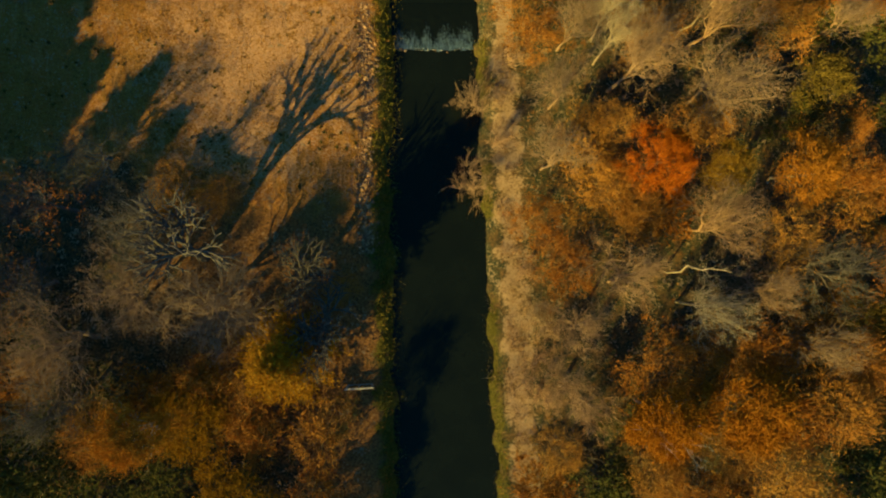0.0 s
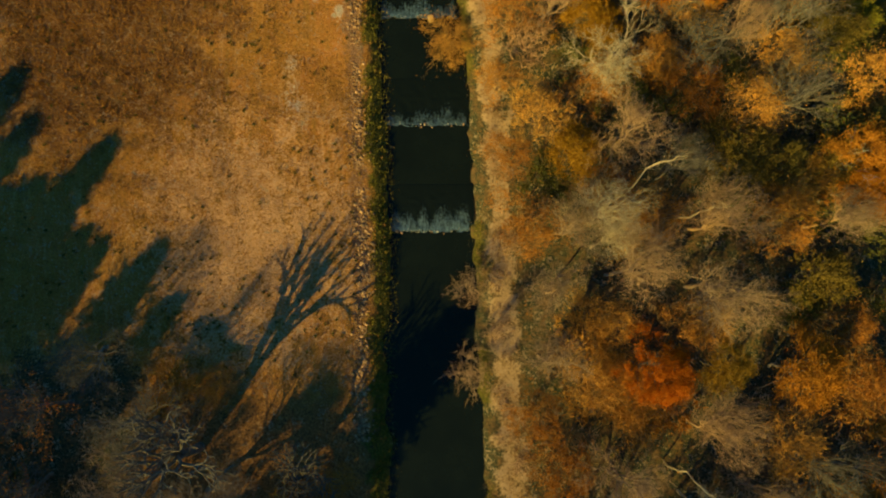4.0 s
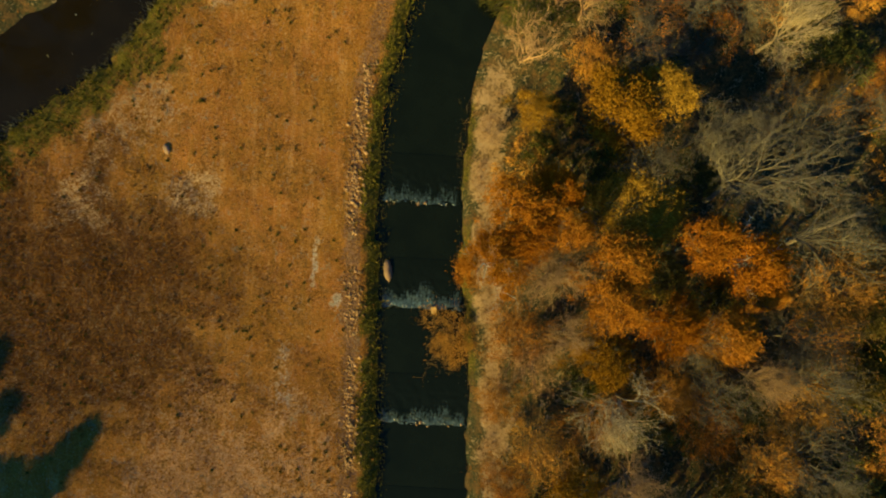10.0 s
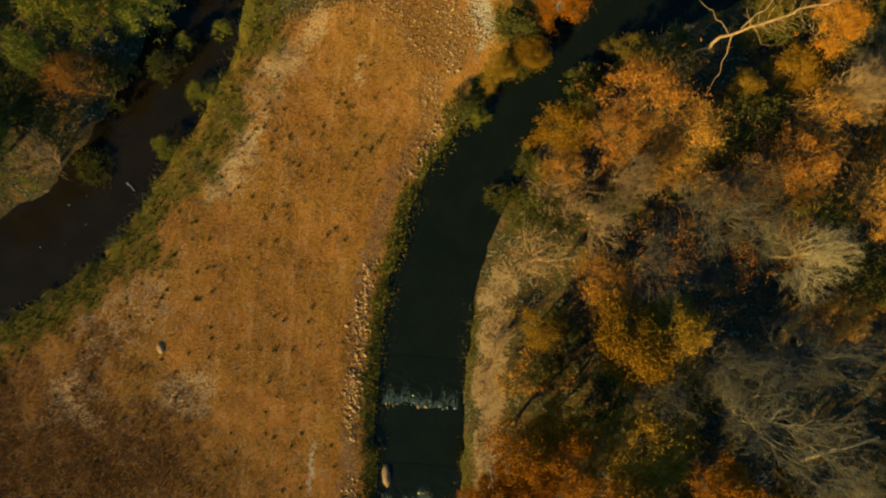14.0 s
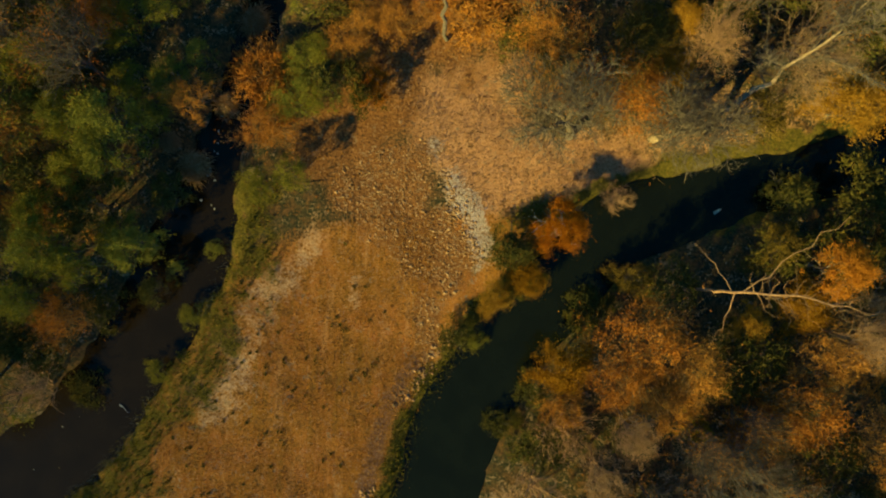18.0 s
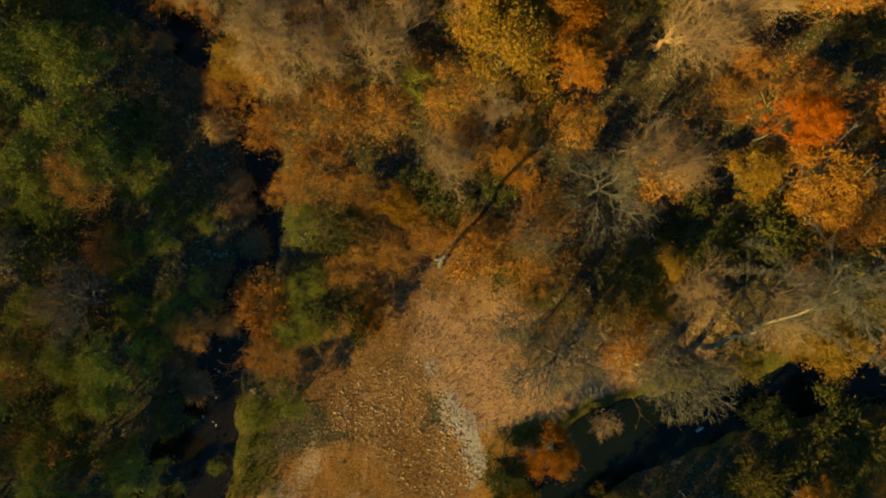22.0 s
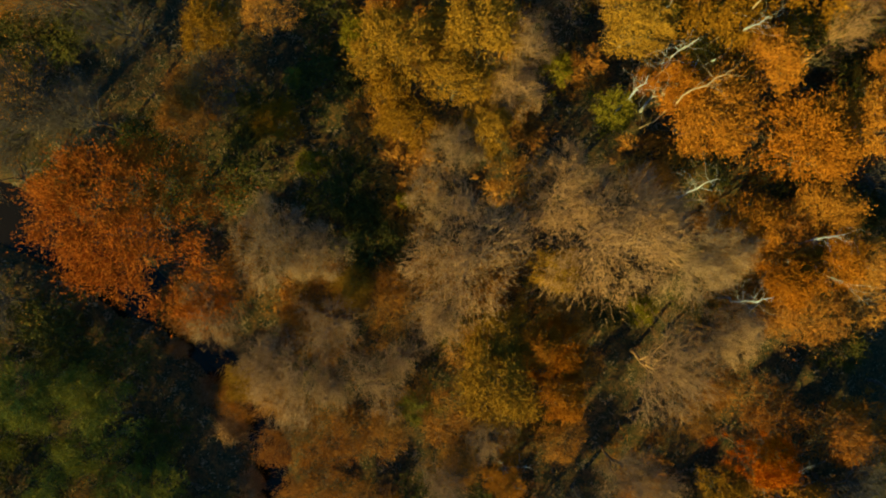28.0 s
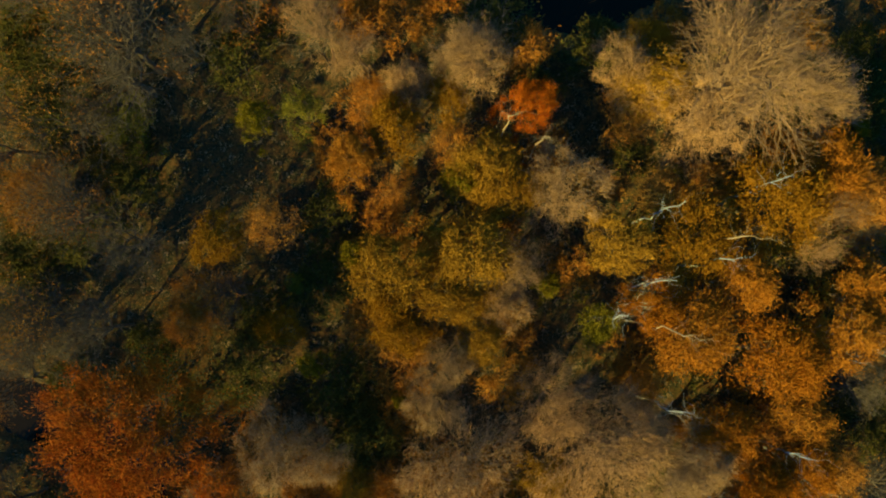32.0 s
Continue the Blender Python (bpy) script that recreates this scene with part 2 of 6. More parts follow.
def forks(rng, height, trunk_r, depth, side=0.45, trunk=0.27, thin=0.66):
    """Segments, level by level, of a tree that forks again and again into a wide fan of rising limbs, and the ends of its twigs."""
    rows = [[] for _ in range(depth + 1)]
    tips = []

    def grow(p, d, length, r, level):
        steps = 3 if level < 2 else 2 if level < depth - 1 else 1
        for i in range(steps):
            q = p + d * length / steps
            rows[level].append((*p, *q, r * (1 - 0.28 * i / steps), r * (1 - 0.28 * (i + 1) / steps)))
            p, d = q, unit(d + rng.normal(size=3) * 0.17 + np.array([0, 0, 0.04]))
            if 1 <= level <= depth - 2 and rng.uniform() < side:
                grow(p, unit(d + unit(rng.normal(size=3)) * 0.8), length * 0.6, r * 0.5, min(level + 2, depth))
        if level == depth:
            tips.append((p, d))
            return
        turn = rng.uniform(0, 6.28)
        n = 4 if level == 0 else 2 if rng.uniform() < 0.75 else 3
        u = unit(np.cross(d, np.array([0.3, 0.2, 1.0]) if abs(d[2]) < 0.9 else np.array([1.0, 0, 0])))
        v = np.cross(d, u)
        for i in range(n):
            az = turn + 6.28 * i / n + rng.normal() * 0.3
            e = unit(d + (u * math.cos(az) + v * math.sin(az)) * rng.uniform(0.35, 0.65) + np.array([0, 0, 0.10]))
            grow(p, e, length * rng.uniform(0.7, 0.92) * (0.75 if level == 0 else 1), r * (thin if n < 4 else thin - 0.1), level + 1)

    grow(np.zeros(3), unit(np.array([*rng.normal(size=2) * 0.08, 1.0])), height * trunk, trunk_r, 0)
    return rows, tips


def fitted(rows, tips, radius, height):
    """The same tree stretched to a crown of that radius and height."""
    ends = np.array([p for p, d in tips])
    k = np.array([radius / np.percentile(np.hypot(ends[:, 0], ends[:, 1]), 93)] * 2 + [height / ends[:, 2].max()])
    rows = [[(*(np.array(q[:3]) * k), *(np.array(q[3:6]) * k), q[6], q[7]) for q in row] for row in rows]
    return rows, [(p * k, d) for p, d in tips]


def part(name, me, material, parent, label=""):
    ob = new(name, me)
    if me.materials:
        me.materials[0] = material
    else:
        me.materials.append(material)
    ob.parent = parent
    return tagged(ob, label)


def lobed(rng, n, radius, height, low, lobes, flat=0.6, uneven=1.0):
    """Leaf centres in many uneven lobes on the upper, outer side of a crown."""
    az = rng.uniform(0, 6.28, lobes)
    rad = radius * np.sqrt(rng.uniform(0.0, 1.0, lobes)) * rng.uniform(0.75, 1.05, lobes)
    ph = rng.uniform(0, 6.28, 3)
    rad = rad * (1 + uneven * (0.16 * np.sin(2 * az + ph[0]) + 0.22 * np.sin(3 * az + ph[1]) + 0.16 * np.sin(5 * az + ph[2])))
    dome = np.sqrt(np.maximum(0.02, 1 - (rad / (radius * 1.08)) ** 2))
    z = low + (height - low) * (0.15 + 0.8 * dome * rng.uniform(0.72, 1.05, lobes))
    c = np.stack([rad * np.cos(az), rad * np.sin(az), z], 1)
    size = radius * rng.uniform(0.10, 0.25, lobes) * (0.68 if lobes == 140 else 1)
    pick = rng.choice(lobes, n, p=size ** 2 / (size ** 2).sum())
    d = unit(rng.normal(size=(n, 3)) + np.array([0, 0, 0.35]))
    r = size[pick][:, None] * np.minimum(0.2 + np.abs(rng.normal(size=(n, 1))) * 0.8, 2.6)
    return c[pick] + d * r * np.array([1, 1, flat])


PROTO = {}
LABEL = {
    "bare": ("leafless tree with weathered tan twigs", "tree"), "pale": ("leafless tree with pale silvery bark", "tree"),
    "haze": ("leafless tree with hazy pinkish-grey twigs", "tree"), "grey": ("leafless grey-brown tree with spreading twigs", "tree"), "dark": ("dark nearly leafless tree in shade", "tree"),
    "orange": ("autumn tree with dense orange leaves", "tree"), "red": ("autumn tree with bright red-orange leaves", "tree"),
    "amber": ("autumn tree with amber-yellow leaves", "tree"), "lime": ("bush with fading yellow-green leaves", "bush"),
    "green": ("dark green leafy bush", "bush"), "olive": ("dense olive-green bush", "bush"), "khaki": ("olive-brown bush with fading leaves", "bush"),
    "rust": ("rust-brown shrub with withered leaves", "shrub"), "scrub": ("low rust-brown undergrowth shrub", "shrub"),
    "tan": ("leafless tan shrub with dry twigs", "shrub"), "straw": ("dry straw-coloured thicket of thin stems", "shrub"),
    "conifer": ("dark green conifer with drooping boughs", "tree"), "larch": ("golden larch with spiky drooping boughs", "tree"),
    "reed": ("drooping clump of dry tan reeds", "reeds"),
}
NAME = {"bare": "bare_tree", "haze": "bare_tree", "pale": "bare_tree", "grey": "bare_tree", "dark": "bare_tree", "green": "bush", "olive": "bush", "khaki": "bush", "lime": "bush", "rust": "shrub",
        "scrub": "undergrowth_shrub", "tan": "shrub", "straw": "thicket", "reed": "reed_clump", "conifer": "conifer", "larch": "larch"}


def describe(kind, x, y, r):
    """A plant's label: its size, its look and what it stands beside."""
    ratio = r / NOMINAL[kind][0]
    size = "small " if ratio < 0.72 else "large " if ratio > 1.22 else ""
    px, py = np.array(x), np.array(y)
    c, _ = edge_distance(D_CANAL, px, py)
    s, _ = edge_distance(D_STREAM, px, py)
    where = "beside the canal" if c < 4.5 else "beside the brown stream" if s < 5 else "at the meadow's edge" if x < -8 and y < 16 else "in the mixed wood"
    return size + LABEL[kind][0] + " " + where


NOMINAL = {"bare": (6, 16), "haze": (4, 11), "pale": (6, 16), "grey": (7, 16), "dark": (7, 15), "orange": (3.6, 11), "red": (5, 13), "amber": (3.2, 9.5),
           "lime": (3, 8), "green": (3, 6), "olive": (3.8, 10), "khaki": (3.4, 8), "rust": (4, 8), "scrub": (3.4, 3.6), "tan": (2.6, 4), "straw": (4, 7), "conifer": (5.5, 17), "larch": (6, 12), "reed": (1.9, 1.7)}


def first_plant(kind, v):
    rng = np.random.default_rng(sum(map(ord, kind)) * 10 + v)
    R, H = NOMINAL[kind]
    root = new(NAME.get(kind, "tree"))
    if kind in ("bare", "pale", "grey", "dark"):
        rows, tips = fitted(*forks(rng, H, 0.34 if kind == "dark" else 0.27, 7, 0.5, 0.24), R, H)
        part("trunk", mesh_of("trunk", *join([tubes(rows[0], 7), tubes(rows[1], 6), tubes(rows[2], 5), tubes(rows[3], 4)])), M_BARK[kind], root)
        twigs = []
        for p, d in tips:
            for i in range(3):
                e = unit(d + rng.normal(size=3) * 0.5)
                twigs.append((*(p - d * rng.uniform(0, 0.5)), *(p + e * rng.uniform(0.35, 0.9)), 0.010, 0.003))
        crown = part("crown", mesh_of("crown", *join([tubes(rows[4], 3), tubes(rows[5], 3), tubes(rows[6], 3), tubes(rows[7], 3, True), tubes(twigs, 3, True)])), M_BARK[kind], root)
        if kind == "dark":
            part("withered_foliage", mesh_of("withered_foliage", *leaves(lobed(rng, 1100, R * 0.95, H, H * 0.4, 70), 0.09, rng, 0.9, 3.5)), M_LEAF["rust"], crown, "a thin haze of withered brown leaves")
    elif kind == "haze":
        rows, tips = fitted(*forks(rng, H, 0.2, 6, 0.4), R * 0.95, H)
        tips = np.array([p for p, d in tips])
        part("trunk", mesh_of("trunk", *join([tubes(rows[0], 6), tubes(rows[1], 5), tubes(rows[2], 4), tubes(rows[3], 3), tubes(rows[4], 3)])), M_BARK["bare"], root)
        pts = np.concatenate([lobed(rng, 4600, R, H, H * 0.3, 70, 0.6, 0.6), np.repeat(tips, 2, 0) + rng.normal(size=(2 * len(tips), 3)) * 0.2])
        out = unit(pts - np.array([0, 0, H * 0.3])) + rng.normal(size=pts.shape) * 0.4
        ends = pts + unit(out) * rng.uniform(0.4, 1.0, (len(pts), 1))
        wide = np.full((len(pts), 1), 0.017)
        part("crown", mesh_of("crown", *join([tubes(rows[5], 3, True), tubes(rows[6], 3, True), tubes(np.concatenate([pts, ends, wide, wide], 1), 3, True)])), M_BARK["haze"], root)
    elif kind in ("orange", "red", "amber"):
        rows, _ = branching(rng, H * (1.1 if v == 2 and kind == "orange" else 0.9), R * 0.9, 3, (6, 4, 4), trunk=0.3, trunk_r=0.17)
        part("trunk", mesh_of("trunk", *join([tubes(rows[0], 6), tubes(rows[1], 4), tubes(rows[2], 3), tubes(rows[3], 3, True)])),
             M_BARK["grey" if kind != "orange" else "birch" if v == 2 else "pale"], root)
        n = {"orange": 17000, "red": 44000, "amber": 15000}[kind]
        pts = lobed(rng, n, R, H, H * 0.28, {"orange": 110, "red": 140, "amber": 100}[kind], 0.45 if kind == "red" else 0.6, 0.6 if kind == "red" else 1.0)
        part("crown", mesh_of("crown", *leaves(pts, {"orange": 0.082, "red": 0.062, "amber": 0.076}[kind], rng, 0.9, 2.7, 0.9)), M_LEAF[kind], root)
    elif kind in ("green", "olive", "khaki", "lime"):
        rows, _ = branching(rng, H * 0.9, R * 0.8, 2, (4, 4), trunk=0.3, trunk_r=0.09, stems=4)
        part("wood", mesh_of("wood", *join([tubes(rows[0], 4), tubes(rows[1], 3), tubes(rows[2], 3, True)])), M_BARK["dark"], root)
        pts = lobed(rng, 3200 if kind == "green" else 8000, R, H, 0.4, 80)
        part("foliage", mesh_of("foliage", *leaves(pts, 0.12 if kind == "green" else 0.09, rng, 0.9, 2.8)), M_LEAF[kind], root)
    elif kind == "scrub":
        rows, tips = branching(rng, H, R, 2, (5, 5), trunk=0.3, trunk_r=0.05, up=0.7, stems=7)
        part("wood", mesh_of("wood", *join([tubes(rows[0], 3), tubes(rows[1], 3), tubes(rows[2], 3, True)])), M_BARK["rust"], root)
        part("foliage", mesh_of("foliage", *leaves(lobed(rng, 2900, R, H, 0.3, 60), 0.10, rng, 0.9, 4.2)), M_LEAF["rust"], root)
    elif kind in ("rust", "tan", "straw"):
        rows, tips = branching(rng, H, R, 3, (4, 4, 3) if kind == "rust" else (5, 5, 6), trunk=0.28, trunk_r=0.07, up=0.7 if kind != "straw" else 1.3, stems=8 if kind != "tan" else 6)
        part("wood", mesh_of("wood", *join([tubes(rows[0], 3), tubes(rows[1], 3), tubes(rows[2], 3), tubes(rows[3], 3, True)])), M_BARK[kind], root)
        if kind == "rust":
            pts = np.concatenate([tips + rng.normal(size=tips.shape) * 0.25, lobed(rng, 6000, R, H, 0.5, 110)])
            part("foliage", mesh_of("foliage", *leaves(pts, 0.068, rng, 0.9, 4.2)), M_LEAF["rust"], root)
        elif kind == "straw":
            part("foliage", mesh_of("foliage", *leaves(lobed(rng, 2600, R, H, 0.5, 80), 0.07, rng, 0.9, 5.0)), M_LEAF["reed"], root)
    elif kind in ("conifer", "larch"):
        tall = [(0, 0, H * i / 6, 0, 0, H * (i + 1) / 6, 0.24 * (1 - i / 6.3), 0.24 * (1 - (i + 1) / 6.3)) for i in range(6)]
        part("trunk", mesh_of("trunk", *tubes(tall, 7)), M_BARK["dark"], root)
        segs, pts = [], []
        for i in range(150):
            k = 0.08 + 0.9 * (i / 150) ** 0.9
            reach = R * (1 - k) ** 0.75 * rng.uniform(0.7, 1.1) + 0.3
            az = i * 2.4 + rng.normal() * 0.2
            a = np.array([0, 0, H * k])
            e = a + np.array([math.cos(az) * reach, math.sin(az) * reach, -0.12 * reach + 0.3])
            segs.append((*a, *e, 0.05, 0.01))
            m = int(10 + reach * 9)
            f = rng.uniform(0.2, 1.0, (m, 1))
            pts.append(a + (e - a) * f + rng.normal(size=(m, 3)) * np.array([0.2, 0.2, 0.12]) * (0.4 + f))
        part("branchwork", mesh_of("branchwork", *tubes(segs, 3)), M_BARK["dark"], root)
        part("needles", mesh_of("needles", *leaves(np.concatenate([np.concatenate(pts)] * (2 if kind == "conifer" else 5)) + rng.normal(size=((2 if kind == "conifer" else 5) * sum(map(len, pts)), 3)) * 0.12, 0.24 if kind == "conifer" else 0.1, rng, 0.6, 2.4 if kind == "conifer" else 3.6)), M_LEAF[kind], root)
    else:
        n = 900
        az, lean = rng.uniform(0, 6.28, n), rng.uniform(0.1, 1.0, n)
        base = np.stack([rng.normal(size=n) * R * 0.22, rng.normal(size=n) * R * 0.22, np.zeros(n)], 1)
        d = np.stack([np.cos(az), np.sin(az), np.zeros(n)], 1)
        mid = base + d * (R * 0.4 * lean)[:, None] + np.array([0, 0, 1.0]) * (H * rng.uniform(0.7, 1.0, n))[:, None]
        end = mid + d * (R * 0.5 * lean)[:, None] - np.array([0, 0, 1.0]) * (H * 0.45 * lean)[:, None]
        w = np.full((n, 1), 0.028)
        part("tuft", mesh_of("tuft", *join([tubes(np.concatenate([base, mid, w, w * 0.9], 1)), tubes(np.concatenate([mid, end, w * 0.9, w * 0.2], 1), 3, True)])),
             M_LEAF["reed"], root)
    return root


PLANTS = random.Random(11)


def plant(kind, x, y, r, h):
    """A plant of that kind with its base at x, y, a crown of radius r and the height h."""
    v = PLANTS.randrange(3) if kind != "red" else 0
    R, H = NOMINAL[kind]
    size = Vector((r / R * PLANTS.uniform(0.86, 1.14), r / R * PLANTS.uniform(0.86, 1.14), h / H))
    m = pose(x, y, ground_at(x, y) - 0.08, 0, 0, PLANTS.uniform(0, 360))
    if (kind, v) not in PROTO:
        ob = PROTO[kind, v] = first_plant(kind, v)
        ob.matrix_basis = m @ Matrix.Diagonal((*size, 1))
        tagged(ob, describe(kind, x, y, r), LABEL[kind][1], group=kind + " plants")
        return ob
    first = PROTO[kind, v]
    s = first.scale
    ob = copy_thing(first, m @ Matrix.Diagonal((size[0] / s[0], size[1] / s[1], size[2] / s[2], 1)))
    return tagged(ob, describe(kind, x, y, r))


# ---- the channels: centre x, centre y, half width ----
CANAL = [(2.6, -60, 4.3), (2.0, -21, 4.25), (1.6, -11, 4.1), (1.3, -1, 3.95), (0.9, 10, 3.9), (0.8, 21, 3.65), (0.3, 32, 3.75), (-0.5, 43, 3.4), (-1.2, 53, 3.2),
         (-1.1, 61, 3.1), (-0.7, 65, 3.0), (1.1, 71.6, 3.0), (4.0, 76.9, 2.75), (7.5, 81.7, 2.55), (11.4, 86.8, 2.5), (14.4, 89.8, 2.7), (19.5, 92, 2.3),
         (25.8, 94.3, 1.7), (31.5, 96, 1.6), (37, 97.6, 1.9), (60, 103, 2.2)]
STREAM = [(-70, 38, 3.8), (-50, 54, 3.8), (-41.5, 61.4, 3.8), (-37, 64.6, 3.6), (-33.3, 67.8, 3.4), (-29.2, 74.8, 3.2), (-26, 81, 3.2), (-24, 86.5, 3.1), (-22.8, 92, 2.1),
          (-21.3, 98, 1.2), (-19.8, 103, 1.3), (-18.9, 111, 1.0), (-21, 117.6, 1.0), (-23, 120.5, 0.9), (-26.7, 124.3, 1.1), (-31, 128.2, 1.8), (-35, 130.3, 2.3),
          (-41.4, 134.2, 2.3), (-49.4, 137.6, 2.3), (-75, 146, 2.3)]
POND = [(-3, 186, 2.0), (3, 184.3, 3.0), (9, 184.3, 3.6), (15, 186.5, 3.0), (22, 191, 2.5)]


def dense(line, step=0.5):
    """Points along a smooth line through the given rows."""
    p = np.array(line, dtype=float)
    ext = np.vstack([2 * p[0] - p[1], p, 2 * p[-1] - p[-2]])
    out = []
    for i in range(1, len(ext) - 2):
        a, b, c, d = ext[i - 1], ext[i], ext[i + 1], ext[i + 2]
        n = max(2, int(np.linalg.norm((c - b)[:2]) / step))
        t = (np.arange(n) / n)[:, None]
        out.append(0.5 * (2 * b + (c - a) * t + (2 * a - 5 * b + 4 * c - d) * t ** 2 + (3 * b - a - 3 * c + d) * t ** 3))
    return np.vstack(out + [p[-1:]])


D_CANAL, D_STREAM, D_POND = dense(CANAL), dense(STREAM), dense(POND)


def edge_distance(line, x, y):
    """Distance to the water's edge (negative in the water), and the side: positive to the right of the line's run."""
    best = np.full(x.shape, 1e9)
    side = np.zeros(x.shape)
    tang = np.gradient(line[:, :2], axis=0)
    for (cx, cy, w), (tx, ty) in zip(line, tang):
        d = np.hypot(x - cx, y - cy) - w
        k = d < best
        best = np.where(k, d, best)
        side = np.where(k, (x - cx) * ty - (y - cy) * tx, side)
    return best, side


def hash2(i, j, k):
    h = np.sin(i * 127.1 + j * 311.7 + k * 74.7) * 43758.5453
    return h - np.floor(h)


def rough(x, y, scale, k=0):
    """Smooth value noise from 0 to 1."""
    x, y = x / scale, y / scale
    i, j = np.floor(x), np.floor(y)
    u, v = x - i, y - j
    u, v = u * u * (3 - 2 * u), v * v * (3 - 2 * v)
    return (hash2(i, j, k) * (1 - u) + hash2(i + 1, j, k) * u) * (1 - v) + (hash2(i, j + 1, k) * (1 - u) + hash2(i + 1, j + 1, k) * u) * v


def step(x, a, b):
    t = np.clip((x - a) / (b - a), 0, 1)
    return t * t * (3 - 2 * t)


WEIRS = [(0.75, 21.9, 3.5), (0.3, 32.3, 3.7), (-0.5, 43.0, 3.35), (-1.2, 52.7, 3.15)]      # x, y of the foot, half width
CHUTE = 4.6
LEVELS = [-0.95, -0.80, -0.65, -0.50, -0.36]


def canal_level(y):
    z = np.full(np.shape(y), LEVELS[0])
    for (wx, wy, ww), below, above in zip(WEIRS, LEVELS, LEVELS[1:]):
        z = z + (above - below) * step(y, wy, wy + CHUTE)
    return z


def height(x, y):
    c, _ = edge_distance(D_CANAL, x, y)
    s, _ = edge_distance(D_STREAM, x, y)
    p, _ = edge_distance(D_POND, x, y)
    flat = (rough(x, y, 6.0, 1) - 0.5) * 0.35 + (rough(x, y, 1.7, 2) - 0.5) * 0.16 + (rough(x, y, 0.8, 3) - 0.5) * 0.07
    wob = (rough(x, y, 1.3, 5) - 0.5) * 0.9 + (rough(x, y, 0.7, 6) - 0.5) * 0.4
    z = flat
    for d, level in ((c, canal_level(y)), (s, -0.7), (p, -0.7)):
        k = step(d + wob, -0.35, 2.1)
        z = (level - 0.35) * (1 - k) + z * k
        z = z - 0.8 * (1 - step(d, -2.0, -0.2))
    return z


fine_x = np.arange(-56, 52.01, 0.5)
fine_y = np.arange(-46, 200.01, 0.55)
axis_x = np.concatenate([[-3000, -900, -300, -140, -85, -65], fine_x, [60, 80, 140, 300, 900, 3000]])
axis_y = np.concatenate([[-3000, -900, -300, -140, -80, -55], fine_y, [210, 235, 300, 460, 1000, 3200]])
gx, gy = np.meshgrid(axis_x, axis_y)
gz = height(gx, gy)


def ground_at(x, y):
    i = int(np.clip(np.searchsorted(axis_x, x) - 1, 0, len(axis_x) - 2))
    j = int(np.clip(np.searchsorted(axis_y, y) - 1, 0, len(axis_y) - 2))
    return float(min(gz[j, i], gz[j, i + 1], gz[j + 1, i], gz[j + 1, i + 1]))


def blob(x, y, cx, cy, rx, ry, turn=0.0, soft=0.5, ragged=0.35):
    """1 inside a ragged ellipse, 0 outside."""
    c, s = math.cos(radians(turn)), math.sin(radians(turn))
    u, v = (x - cx) * c + (y - cy) * s, -(x - cx) * s + (y - cy) * c
    d = np.hypot(u / rx, v / ry) + (rough(x, y, 2.6, 9) - 0.5) * ragged * 2 + (rough(x, y, 0.9, 10) - 0.5) * ragged
    return 1 - step(d, 1 - soft, 1 + soft)


dc, sc = edge_distance(D_CANAL, gx, gy)
ds, ss = edge_distance(D_STREAM, gx, gy)
left = (sc < 0) * 1.0
meadow = left * step(dc, 0.5, 2.0) * (1 - step(gy + (rough(gx, gy, 3, 4) - 0.5) * 2 - 0.25 * (gx + 8), 87, 91)) * step(gy + 0.10 * gx, -1, 6) * ((ss > 0) | (gy < 40))
n1 = rough(gx, gy, 1.1, 21)
n2 = rough(gx, gy, 4.0, 22)
green = np.maximum.reduce([
    left * (1 - step(dc + (n1 - 0.5) * 1.4, 1.6, 2.6)),
    (1 - left) * (1 - step(dc, 0.8, 1.9)) * step(n2, 0.35, 0.6),
    (ss > 0) * (gy < 92) * (1 - step(ds + (n1 - 0.5) * 3.6 + (n2 - 0.5) * 4.0, 2.8, 6.4)) * (0.7 + 0.3 * n2),
    blob(gx, gy, 7, 90.5, 3.2, 1.4, 25) * 0.8])
gravel = left * step(dc + (n1 - 0.5) * 0.8, 2.1, 2.6) * (1 - step(dc + (n1 - 0.5) * 0.8, 3.4, 4.2)) * (1 - step(gy, 76, 80)) * step(gy, 0, 4)
path = (1 - left) * step(dc + (n1 - 0.5) * 1.6, 1.3, 2.3) * (1 - step(dc + (n1 - 0.5) * 2.0, 3.4, 4.9)) * (1 - step(gy, 62, 70))
pale = np.maximum.reduce([blob(gx, gy, -18.6, 77.5, 1.9, 8.5, -28, 0.9, 0.9) * 0.8, blob(gx, gy, -28, 59.5, 3.4, 6.0, -35) * 0.5, blob(gx, gy, -22, 52.5, 2.6, 2.2) * 0.7,
                          blob(gx, gy, -33, 51, 3, 3) * 0.7, blob(gx, gy, -10.6, 46.5, 0.35, 2.0, 0, 0.3) * 0.9, blob(gx, gy, -13, 36.5, 1.0, 2.6) * 0.6,
                          blob(gx, gy, -11.4, 33.4, 0.7, 1.8) * 0.6, blob(gx, gy, -8.2, 43.3, 0.5, 0.7) * 0.9, blob(gx, gy, -8.8, 82.4, 0.8, 1.8) * 0.6])
scrub = np.maximum(blob(gx, gy, -32, 42, 12, 13, 20, 0.6), blob(gx, gy, -31, 47.5, 8, 4.5, 0, 0.6)) * meadow
tanland = np.maximum.reduce([blob(gx, gy, 0.5, 98.5, 6.8, 6.8, 0, 0.35), blob(gx, gy, 9, 94.5, 7.5, 3.0, 20, 0.4), blob(gx, gy, 20, 97.8, 10, 3.4, 16, 0.4) * 0.55]) * (dc > 0.8)
